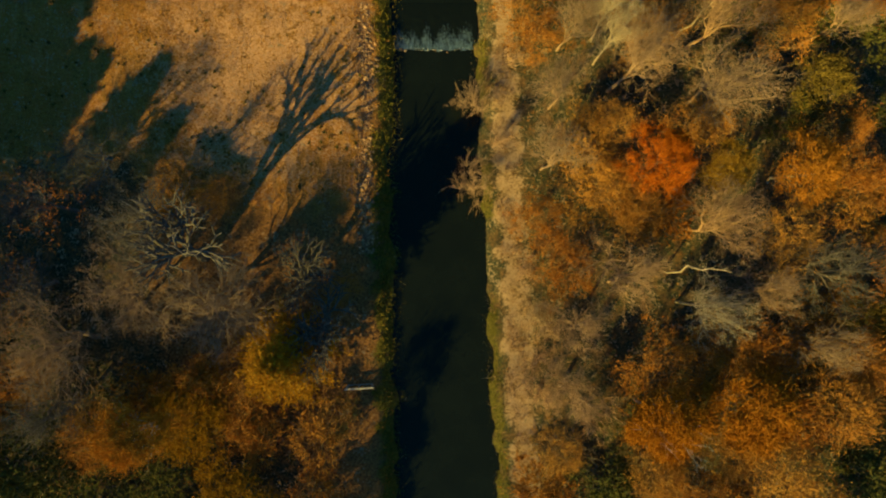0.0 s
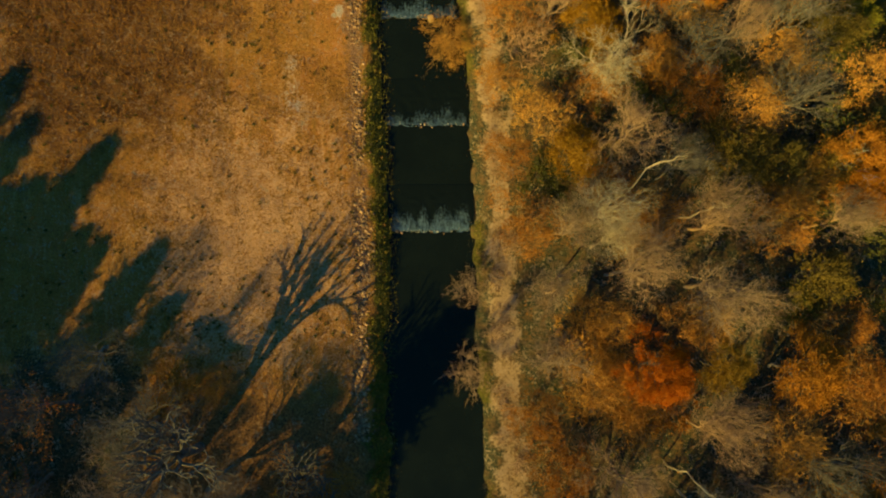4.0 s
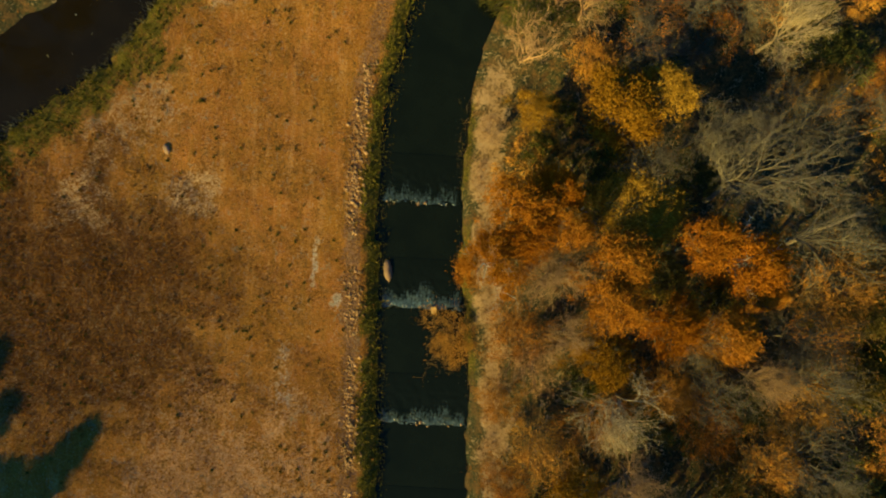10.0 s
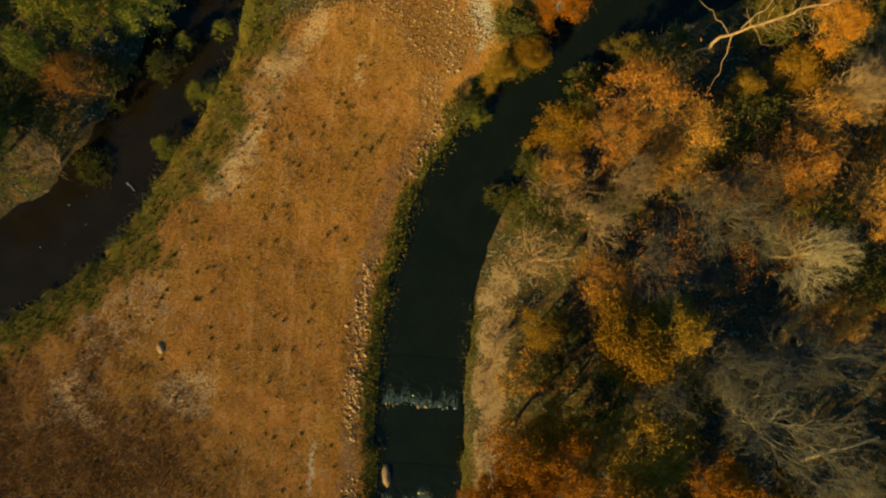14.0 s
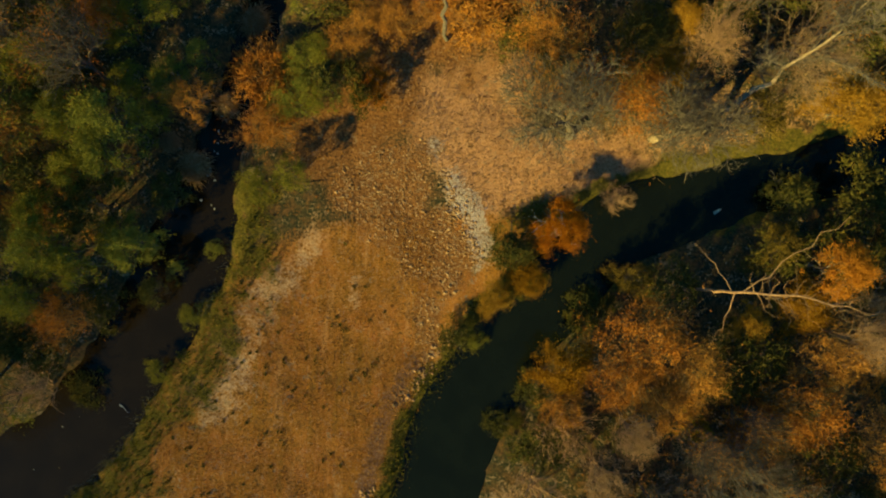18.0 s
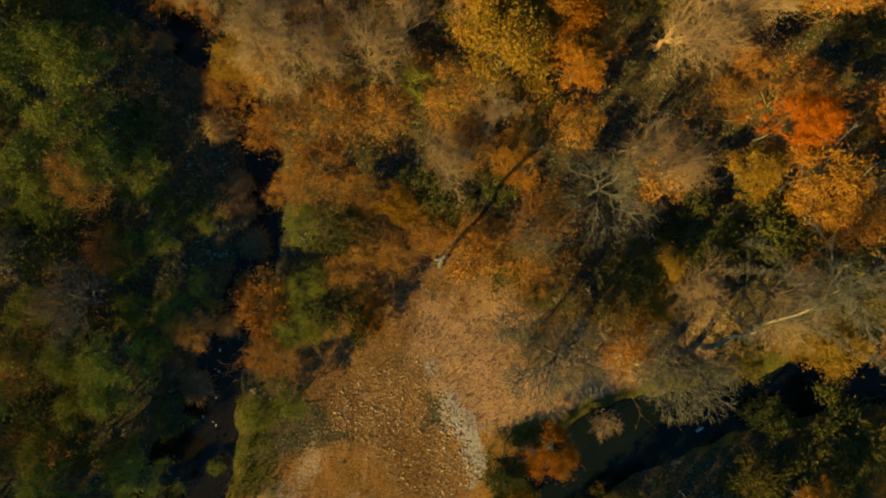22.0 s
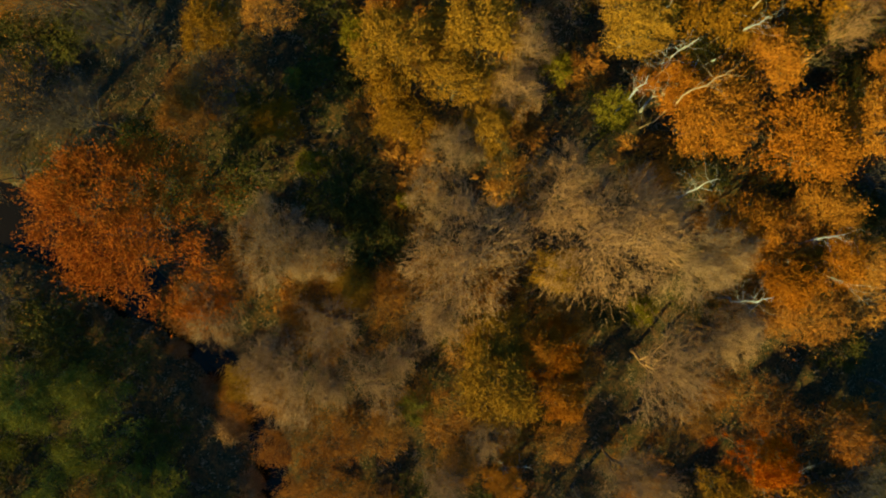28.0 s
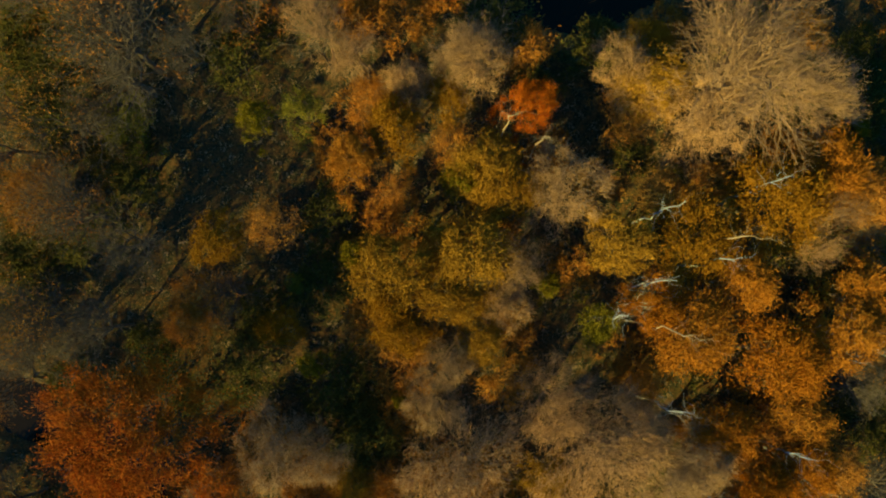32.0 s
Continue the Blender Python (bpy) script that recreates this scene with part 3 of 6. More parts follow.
rubble = np.maximum.reduce([blob(gx, gy, -6.5, 91.5, 5.2, 5.0, -40, 0.25), blob(gx, gy, -1.5, 86.5, 3.2, 4.6, 0, 0.25), blob(gx, gy, -2.5, 80.5, 1.1, 3.6, 10, 0.3)]) * (dc > 0.9)
leafy = np.maximum.reduce([blob(gx, gy, -13, -3, 13, 11, 0, 0.4) * left, blob(gx, gy, -7, -16, 4.5, 12, 0, 0.3) * left, blob(gx, gy, -3.5, 106.5, 7, 4.5, 0, 0.5), blob(gx, gy, -10, 98, 6, 8, 0, 0.4)]) * (dc > 1.6)
meadow = meadow * (1 - blob(gx, gy, -33, 1, 10, 8, 0, 0.4))
pinkish = blob(gx, gy, -16, 20, 12, 14, 0, 0.6) * meadow * 0.75
pale = np.maximum(pale, blob(gx, gy, -15.5, 19, 10, 11, 0, 0.6) * meadow * 0.62)
whitish = np.maximum.reduce([blob(gx, gy, 0.3, 90.2, 1.1, 4.6, 28, 0.5, 0.8), blob(gx, gy, -10.55, 46.5, 0.35, 2.0, 0, 0.5, 0.2) * 0.8,
                            blob(gx, gy, -8.2, 43.3, 0.45, 0.8, 0, 0.5, 0.3) * 0.8, blob(gx, gy, -12.6, 35.6, 0.8, 2.6, 0, 0.6, 0.5) * 0.6])


def sheet(ax, ay, z):
    nx, ny = len(ax), len(ay)
    xx, yy = np.meshgrid(ax, ay)
    i = (np.arange(ny - 1)[:, None] * nx + np.arange(nx - 1)[None]).ravel()
    return mesh_of("ground", np.stack([xx, yy, z], -1).reshape(-1, 3), None, np.stack([i, i + 1, i + nx + 1, i + nx], 1))


ground_mesh = sheet(axis_x, axis_y, gz)
for name, four in (("zone_a", (green, gravel, path, meadow)), ("zone_b", (pale, scrub, np.maximum(tanland, pinkish), np.maximum(rubble, leafy))), ("zone_c", (whitish, rubble, gravel, green))):
    at = ground_mesh.attributes.new(name, "FLOAT_COLOR", "POINT")
    at.data.foreach_set("color", np.stack([np.clip(f, 0, 1) for f in four], -1).astype(np.float32).ravel())
ground_mesh.polygons.foreach_set("use_smooth", np.ones(len(ground_mesh.polygons), dtype=bool))


def ground_material():
    m, t, p, out = graph("autumn_ground")
    pos = place(t)
    zones = []
    for name in ("zone_a", "zone_b", "zone_c"):
        a = t.nodes.new("ShaderNodeAttribute")
        a.attribute_name = name
        s = node(t, "ShaderNodeSeparateColor", (0, a.outputs["Color"]))
        zones.append((s.outputs[0], s.outputs[1], s.outputs[2], a.outputs["Alpha"]))
    big, mid = noise_tex(t, 0.16, 4.0, 0.6, pos), noise_tex(t, 0.9, 5.0, 0.65, pos)
    fine, grain = noise_tex(t, 5.0, 5.0, 0.7, pos), noise_tex(t, 16.0, 3.0, 0.7, pos)
    f = span(t, fine, 0.36, 0.66)
    tear = node(t, "ShaderNodeMath", (0, node(t, "ShaderNodeMath", (0, fine), (1, mid), op="ADD").outputs[0]), (1, -1.0), op="ADD").outputs[0]
    torn = []
    for four in zones:
        torn.append([span(t, node(t, "ShaderNodeMath", (0, z), (1, node(t, "ShaderNodeMath", (0, tear), (1, 2.4), op="MULTIPLY").outputs[0]), op="ADD").outputs[0],
                          0.3, 0.85) for z in four])
    zones = torn
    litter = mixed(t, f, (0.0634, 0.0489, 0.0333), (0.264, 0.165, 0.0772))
    # dark green undergrowth patches, tinted teal so the colour carries shade between trees
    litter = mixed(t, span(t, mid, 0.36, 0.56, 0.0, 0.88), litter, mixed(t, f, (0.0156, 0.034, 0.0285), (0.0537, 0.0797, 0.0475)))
    field = mixed(t, span(t, grain, 0.36, 0.64), (0.165, 0.0759, 0.0169), (0.628, 0.329, 0.0788))
    field = mixed(t, span(t, mid, 0.38, 0.68), field, mixed(t, f, (0.264, 0.107, 0.0338), (0.583, 0.264, 0.0845)))
    field = mixed(t, span(t, big, 0.45, 0.62, 0.0, 0.8), field, mixed(t, f, (0.269, 0.143, 0.0238), (0.516, 0.291, 0.055)))
    lines = noise_tex(t, 1.0, 4.0, 0.6, node(t, "ShaderNodeMapping", (0, pos), (3, (1.3, 0.13, 1.0))).outputs[0])
    field = mixed(t, span(t, lines, 0.52, 0.68, 0.0, 0.55), field, mixed(t, f, (0.42, 0.25, 0.10), (0.70, 0.47, 0.24)))
    field = mixed(t, span(t, lines, 0.46, 0.34, 0.0, 0.5), field, mixed(t, f, (0.20, 0.135, 0.025), (0.40, 0.26, 0.055)))
    field = mixed(t, span(t, noise_tex(t, 0.32, 5.0, 0.65, pos), 0.55, 0.68, 0.0, 0.5), field, mixed(t, f, (0.19, 0.10, 0.045), (0.40, 0.22, 0.10)))
    dirt = span(t, fine, 0.56, 0.7, 0.0, 0.55)
    field = mixed(t, dirt, field, (0.11, 0.0633, 0.0341))
    field = mixed(t, span(t, noise_tex(t, 2.3, 2.0, 0.5, pos), 0.66, 0.72, 0.0, 0.7), field, (0.07, 0.046, 0.0273))
    field = mixed(t, span(t, noise_tex(t, 7.0, 2.0, 0.5, pos), 0.62, 0.72, 0.0, 0.6), field, (0.62, 0.519, 0.409))
    heath = mixed(t, span(t, mid, 0.38, 0.6), mixed(t, f, (0.055, 0.0391, 0.0307), (0.2, 0.121, 0.0767)), mixed(t, f, (0.1, 0.0599, 0.0341), (0.36, 0.218, 0.128)))
    heath = mixed(t, span(t, noise_tex(t, 0.42, 5.0, 0.7, pos), 0.5, 0.62, 0.0, 0.75), heath, mixed(t, f, (0.05, 0.04, 0.024), (0.15, 0.10, 0.055)))
    heath = mixed(t, span(t, noise_tex(t, 0.5, 4.0, 0.7, node(t, "ShaderNodeMapping", (0, pos), (1, (31.0, 7.0, 0.0))).outputs[0]), 0.54, 0.66, 0.0, 0.7), heath, mixed(t, f, (0.32, 0.17, 0.07), (0.58, 0.35, 0.17)))
    heath = mixed(t, span(t, grain, 0.6, 0.7, 0.0, 0.65), heath, (0.58, 0.42, 0.26))
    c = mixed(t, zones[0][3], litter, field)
    c = mixed(t, node(t, "ShaderNodeMath", (0, zones[1][1]), (1, 0.95), op="MULTIPLY").outputs[0], c, heath)
    c = mixed(t, zones[1][0], c, mixed(t, f, (0.422, 0.303, 0.186), (0.717, 0.575, 0.436)))
    c = mixed(t, zones[1][2], c, mixed(t, f, (0.397, 0.237, 0.131), (0.64, 0.428, 0.273)))
    c = mixed(t, zones[0][2], c, mixed(t, span(t, mid, 0.35, 0.65), mixed(t, f, (0.2, 0.133, 0.0682), (0.42, 0.311, 0.187)), mixed(t, f, (0.36, 0.259, 0.171), (0.59, 0.46, 0.349))))
    c = mixed(t, zones[0][1], c, mixed(t, f, (0.11, 0.0633, 0.0426), (0.36, 0.23, 0.171)))
    c = mixed(t, zones[1][3], c, mixed(t, f, (0.1, 0.0519, 0.0239), (0.4, 0.218, 0.0853)))
    c = mixed(t, zones[2][0], c, mixed(t, f, (0.36, 0.311, 0.289), (0.66, 0.645, 0.716)))
    c = mixed(t, zones[0][0], c, mixed(t, f, (0.048, 0.0576, 0.0119), (0.18, 0.159, 0.0341)))
    t.links.new(c, p.inputs["Base Color"])
    p.inputs["Roughness"].default_value = 0.95
    p.inputs["Diffuse Roughness"].default_value = 1.0
    p.inputs["Specular IOR Level"].default_value = 0.1
    h = node(t, "ShaderNodeMath", (0, fine), (1, grain), op="ADD").outputs[0]
    bumped(t, p, h, 0.7, 0.09)
    return m


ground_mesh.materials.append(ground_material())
tagged(new("ground", ground_mesh), "autumn ground of dry meadow, leaf litter and grassy banks", "ground", kind="structure")


# ---- water ----
def water_material(name, colour, ripple):
    m, t, p, out = graph(name)
    pos = place(t)
    c = mixed(t, span(t, noise_tex(t, 0.35, 4.0, 0.6, pos), 0.35, 0.7), colour, tuple(v * 1.35 for v in colour))
    t.links.new(c, p.inputs["Base Color"])
    p.inputs["Roughness"].default_value = 0.12
    p.inputs["IOR"].default_value = 1.33
    bumped(t, p, noise_tex(t, ripple, 3.0, 0.5, pos), 0.12, 0.05)
    return m


M_CANAL = water_material("murky_canal_water", (0.0045, 0.0072, 0.0056), 2.5)
M_STREAM = water_material("brown_stream_water", (0.0075, 0.0062, 0.0042), 2.0)


def ribbon(line, level, extra, y0=-1e9, y1=1e9):
    """A strip of water along a line, a little wider than its bed."""
    rows = line[(line[:, 1] >= y0) & (line[:, 1] <= y1)]
    tang = unit(np.gradient(rows[:, :2], axis=0))
    nor = np.stack([tang[:, 1], -tang[:, 0]], 1)
    w = (rows[:, 2] + extra)[:, None]
    a, b = rows[:, :2] - nor * w, rows[:, :2] + nor * w
    z = np.full((len(rows), 1), level)
    verts = np.stack([np.hstack([a, z]), np.hstack([rows[:, :2], z]), np.hstack([b, z])], 1).reshape(-1, 3)
    i = np.arange(len(rows) - 1) * 3
    return mesh_of("water", verts, None, np.concatenate([np.stack([i, i + 1, i + 4, i + 3], 1), np.stack([i + 1, i + 2, i + 5, i + 4], 1)]))


def water(name, me, material, label):
    me.materials.append(material)
    return tagged(new(name, me), label, "water", kind="structure")


feet = [w[1] for w in WEIRS]
low = [-1e9] + [y + CHUTE - 0.5 for y in feet]
high = [y + 0.3 for y in feet] + [1e9]
for a, b, z in zip(low, high, LEVELS):
    water("water_canal", ribbon(D_CANAL, z, 0.9, a, b), M_CANAL, "calm dark murky water in a straight canal")
water("water_stream", ribbon(D_STREAM, -0.7, 0.9), M_STREAM, "brown slow water of a winding stream")
water("water_pond", ribbon(D_POND, -0.7, 0.9), M_STREAM, "dark brown water seen between the trees")

# ---- weirs ----
def chute_material():
    m, t, p, out = graph("white_water_chute")
    pos = place(t)
    a = t.nodes.new("ShaderNodeAttribute")
    a.attribute_name = "foam"
    stretch = node(t, "ShaderNodeMapping", (0, pos), (3, (6.5, 0.9, 1.0))).outputs[0]
    streak = noise_tex(t, 1.3, 5.0, 0.7, stretch)
    lump = noise_tex(t, 6.0, 4.0, 0.65, pos)
    s = node(t, "ShaderNodeMath", (0, node(t, "ShaderNodeMath", (0, streak), (1, lump), op="MULTIPLY").outputs[0]), (1, 4.0), op="MULTIPLY").outputs[0]
    s = node(t, "ShaderNodeMath", (0, s), (1, a.outputs["Fac"]), op="MULTIPLY").outputs[0]
    f = span(t, s, 0.5, 2.6)
    t.links.new(mixed(t, f, (0.0045, 0.0072, 0.0056), (0.27, 0.47, 0.85)), p.inputs["Base Color"])
    p.inputs["IOR"].default_value = 1.33
    t.links.new(span(t, f, 0, 1, 0.12, 0.6), p.inputs["Roughness"])
    b = node(t, "ShaderNodeBump", (0, span(t, a.outputs["Fac"], 0.0, 0.5, 0.12, 0.6)), (1, 0.1), ("Height", lump))
    t.links.new(b.outputs[0], p.inputs["Normal"])
    return m


def foam_material():
    m, t, p, out = graph("white_foam")
    c = mixed(t, span(t, noise_tex(t, 9.0, 4.0, 0.6, place(t)), 0.35, 0.65), (0.45, 0.52, 0.54), (0.82, 0.85, 0.85))
    t.links.new(c, p.inputs["Base Color"])
    p.inputs["Roughness"].default_value = 0.6
    return m


M_CHUTE, M_FOAM = chute_material(), foam_material()
M_STONE = stone_material("rough_bank_stone", (0.11, 0.075, 0.05), (0.44, 0.29, 0.18), (0.22, 0.13, 0.06))
M_STONE_PALE = stone_material("pale_rubble_stone", (0.12, 0.07, 0.035), (0.48, 0.36, 0.23), (0.26, 0.13, 0.045))


def ball(rng, rough_by=0.22, squash=0.65, detail=1):
    """An uneven pebble: vertices and triangles."""
    bm = bmesh.new()
    bmesh.ops.create_icosphere(bm, subdivisions=detail, radius=1.0)
    v = np.array([p.co[:] for p in bm.verts])
    t = np.array([[q.index for q in f.verts] for f in bm.faces])
    bm.free()
    v = v * (1 + rng.normal(size=(len(v), 1)) * rough_by) * np.array([rng.uniform(0.75, 1.25), rng.uniform(0.75, 1.25), squash])
    return v, t, None


def scattered_balls(rng, rows, detail=1, squash=0.65, rough_by=0.22):
    """Many pebbles in one mesh, from rows x, y, z, size."""
    kinds = [ball(rng, rough_by, squash, detail) for _ in range(6)]
    out = []
    for i, (x, y, z, s) in enumerate(rows):
        v, t, _ = kinds[i % 6]
        a = rng.uniform(0, 6.28)
        c, n = math.cos(a), math.sin(a)
        out.append((v @ np.array([[c, n, 0], [-n, c, 0], [0, 0, 1]]) * s + np.array([x, y, z]), t, None))
    return join(out)


def weir(i):
    wx, wy, half = WEIRS[i]
    below, above = LEVELS[i], LEVELS[i + 1]
    rng = np.random.default_rng(50 + i)
    root = new("weir")
    root.matrix_basis = pose(wx, wy, below)
    strength = (1.0, 0.85, 1.0, 0.75)[i]
    nx, ny = 60, 46
    u, v = np.meshgrid(np.linspace(-1, 1, nx), np.linspace(0, 1, ny))
    x, y = u * (half + 0.7), v * CHUTE
    drop = step(v, 0.0, 1.0) * (above - below) + 0.02
    lumps = (rough(x * 1.0 + 40 * i, y, 0.35, 31) - 0.5) * 0.10 * (1 - v) ** 0.7 + (rough(x, y, 0.8, 32) - 0.5) * 0.06 * (1 - v)
    z = drop + lumps
    ragged = (rough(x, x * 0, 0.5, 33 + i) - 0.5) * 0.25
    me = sheet(np.linspace(-1, 1, nx), np.linspace(0, 1, ny), z)
    me.vertices.foreach_set("co", np.stack([x, y - 0.05 + ragged * (1 - v), z], -1).astype(np.float32).ravel())
    at = me.attributes.new("foam", "FLOAT", "POINT")
    reach = 0.35 + 0.65 * rough(x, x * 0, 0.7, 60 + i) ** 1.2
    fall = np.clip(1 - v / reach, 0, 1) ** 0.8 * (1 - step(np.abs(u), 0.8, 1.0) * 0.5)
    at.data.foreach_set("value", (fall * strength).astype(np.float32).ravel())
    me.polygons.foreach_set("use_smooth", np.ones(len(me.polygons), dtype=bool))
    part("chute", me, M_CHUTE, root, "dark water breaking into pale streaks")
    rows = []
    for k in range(int(34 * strength)):
        px = rng.uniform(-half, half)
        rows.append((px, abs(rng.normal()) * 0.16 - 0.08, 0.02 + rng.uniform(0, 0.05), rng.uniform(0.015, 0.05)))
    tagged(part("foam", mesh_of("foam", *scattered_balls(rng, rows, 1, 0.5)), M_FOAM, root, "white foam at the foot of the drop"), kind="stuff")
    for k in range(5):
        me = mesh_of("stone", *scattered_balls(rng, [(rng.uniform(-half, half), rng.uniform(-0.25, 0.15), 0.0, rng.uniform(0.08, 0.17))]))
        part("stone", me, M_STONE, root)
    return tagged(root, "low stepped weir with dark water breaking into white foam", "weir", group="weirs in the canal")


for i in range(4):
    weir(i)


# ---- stones on the banks ----
def at_edge(y, off):
    """A point beside the canal's left edge at that y, off metres from the water."""
    k = int(np.argmin(np.abs(D_CANAL[:, 1] - y)))
    return D_CANAL[k, 0] - D_CANAL[k, 2] - off


def stones(name, label, rows, material, keep, seed, joined):
    """A thing of many stones: those that keep() picks are parts of their own, the rest is joined."""
    rng = np.random.default_rng(seed)
    root = tagged(new(name), label, "stones")
    shapes = [mesh_of("stone", *ball(rng)) for _ in range(8)]
    for me in shapes:
        me.materials.append(material)
    rest, made = [], 0
    for x, y, s in rows:
        z = ground_at(x, y) + s * 0.25
        if keep(x, y) and made < 300:
            ob = new("stone", shapes[made % 8])
            ob.parent = root
            ob.matrix_basis = Matrix.LocRotScale((x, y, z), Euler((rng.uniform(-0.3, 0.3), rng.uniform(-0.3, 0.3), rng.uniform(0, 6.28))), (s, s, s))
            made += 1
        else:
            rest.append((x, y, z, s))
    if rest:
        tagged(part(joined, mesh_of(joined, *scattered_balls(rng, rest)), material, root), kind="stuff")
    return root


rng = np.random.default_rng(7)
rows = []
for k in range(2400):
    y = rng.uniform(2, 80)
    if rough(np.array(0.0), np.array(y), 3.0, 44) > 0.25:
        rows.append((at_edge(y, 2.75 + rng.normal() * 0.48), y, abs(rng.normal()) * 0.055 + 0.07))
stones("riprap", "band of rough grey and rusty stones along the canal bank", rows, M_STONE, lambda x, y: 18 < y < 62, 8, "stone_bed")
rows = []
while len(rows) < 3600:
    x, y = rng.uniform(-14, 4), rng.uniform(76, 99)
    j, i = int(np.argmin(np.abs(axis_y - y))), int(np.argmin(np.abs(axis_x - x)))
    if rubble[j, i] > rng.uniform(0.1, 0.9):
        rows.append((x, y, abs(rng.normal()) * 0.035 + 0.032))
stones("rubble_bank", "loose bed of rusty and pale rubble between two streams", rows, M_STONE_PALE, lambda x, y: y > 86, 9, "rubble_bed")
rows = []
while len(rows) < 170:
    k = rng.uniform(0, 1)
    rows.append((-2.2 + 4.4 * k + rng.normal() * 0.35, 94.0 - 8.5 * k + rng.normal() * 0.5, abs(rng.normal()) * 0.045 + 0.07))
stones("pale_stone_line", "line of pale broken stones beside the rubble", rows, M_STONE_PALE, lambda x, y: True, 10, "stone_bed")


def boulder(x, y, z, size, turn, label, material):
    rng = np.random.default_rng(int(abs(x) * 100))
    v, t, _ = ball(rng, 0.07, 0.7, 3)
    ob = new("boulder", mesh_of("boulder", v * np.array(size), t))
    ob.data.materials.append(material)
    ob.data.polygons.foreach_set("use_smooth", np.ones(len(t), dtype=bool))
    ob.matrix_basis = pose(x, y, z, 0, 0, turn)
    return tagged(ob, label, "boulder")


M_PINK = stone_material("pinkish_stone", (0.17, 0.115, 0.10), (0.27, 0.19, 0.165), (0.15, 0.105, 0.09))
boulder(-3.75, 46.3, -0.55, (0.42, 1.35, 0.55), 8, "smooth pinkish boulder beside the foaming weir", M_PINK)
boulder(-24.9, 56.2, 0.05, (0.36, 0.45, 0.3), 20, "pale sandy boulder lying in the meadow", M_PINK)


# ---- small things ----
def box_mesh(sx, sy, sz, x=0, y=0, z=0, bevel=0.01):
    bm = bmesh.new()
    bmesh.ops.create_cube(bm, size=1.0, matrix=Matrix.Translation((x, y, z)) @ Matrix.Diagonal((sx, sy, sz, 1)))
    bmesh.ops.bevel(bm, geom=bm.edges[:], offset=bevel, segments=1, affect="EDGES")
    me = bpy.data.meshes.new("piece")
    bm.to_mesh(me)
    bm.free()
    return me


def plain(name, colour, rough_by=0.6):
    m, t, p, out = graph(name)
    n = noise_tex(t, 6.0, 4.0, 0.6, place(t))
    t.links.new(mixed(t, span(t, n, 0.35, 0.7), colour, tuple(c * 0.6 for c in colour)), p.inputs["Base Color"])
    p.inputs["Roughness"].default_value = rough_by
    return m


M_CRATE, M_TIMBER, M_LITTER = plain("yellowed_plastic", (0.72, 0.52, 0.22)), plain("weathered_timber", (0.60, 0.56, 0.46), 0.8), plain("pale_blue_plastic", (0.55, 0.70, 0.74), 0.4)
M_OLD = bark_material("old_grey_timber", (0.16, 0.138, 0.136), (0.36, 0.334, 0.341))

crate = tagged(new("crate"), "small yellowed crate stranded on the weir's foam", "crate")
crate.matrix_basis = pose(0.74, 42.85, LEVELS[2] + 0.06, 6, 4, 14)
part("base", box_mesh(0.46, 0.62, 0.03), M_CRATE, crate)
for sx, sy, x, y in ((0.46, 0.03, 0, 0.31), (0.46, 0.03, 0, -0.31), (0.03, 0.62, 0.23, 0), (0.03, 0.62, -0.23, 0)):
    part("side", box_mesh(sx, sy, 0.16, x, y, 0.08), M_CRATE, crate)
part("lid", box_mesh(0.40, 0.56, 0.02, 0, 0, 0.15), M_CRATE, crate)

bench = tagged(new("timber_barrier"), "low weathered timber barrier with two rails near the bank", "barrier")
bench.matrix_basis = pose(-6.2, -10.3, ground_at(-6.2, -10.3) + 0.02, 0, 0, 3)
part("top_rail", box_mesh(2.7, 0.16, 0.09, 0, -0.12, 0.72), M_TIMBER, bench, "pale top rail")
part("back_rail", box_mesh(2.3, 0.10, 0.09, 0.1, 0.22, 0.5), M_OLD, bench)
for x in (-1.15, 0.0, 1.2):
    part("post", box_mesh(0.16, 0.16, 0.8, x, 0.02, 0.32), M_OLD, bench)

litter = tagged(new("plastic_bottle"), "pale blue plastic bottle floating in the canal", "bottle")
litter.matrix_basis = pose(22.5, 91.8, LEVELS[4] + 0.03, 0, 0, 35)
part("body", mesh_of("body", *tubes([(-0.32, 0, 0, 0.2, 0, 0, 0.12, 0.12), (0.2, 0, 0, 0.32, 0, 0, 0.12, 0.05), (-0.36, 0, 0, -0.32, 0, 0, 0.08, 0.12)], 10)), M_LITTER, litter)
part("neck", mesh_of("neck", *tubes([(0.32, 0, 0, 0.42, 0, 0, 0.05, 0.045)], 8)), M_LITTER, litter)

rng = np.random.default_rng(17)
rows = []
for k in range(5):
    s = rng.uniform(0, 1)
    c = D_STREAM[int(len(D_STREAM) * 0.25 + s * len(D_STREAM) * 0.07)]
    rows.append((c[0] + rng.uniform(-0.6, 0.9) * c[2], c[1] + rng.normal() * 0.5, -0.69, rng.choice([0.03, 0.05, 0.07, 0.10], p=[0.4, 0.3, 0.2, 0.1])))
for k in range(16):
    rows.append((-22.4 + rng.normal() * 0.5, 94 + rng.normal() * 2.0, -0.69, rng.uniform(0.04, 0.09)))
flecks = new("foam_flecks", mesh_of("foam_flecks", *scattered_balls(rng, rows, 1, 0.3)))
flecks.data.materials.append(M_FOAM)
tagged(flecks, "white foam flecks drifting on the brown stream", "foam", kind="stuff")


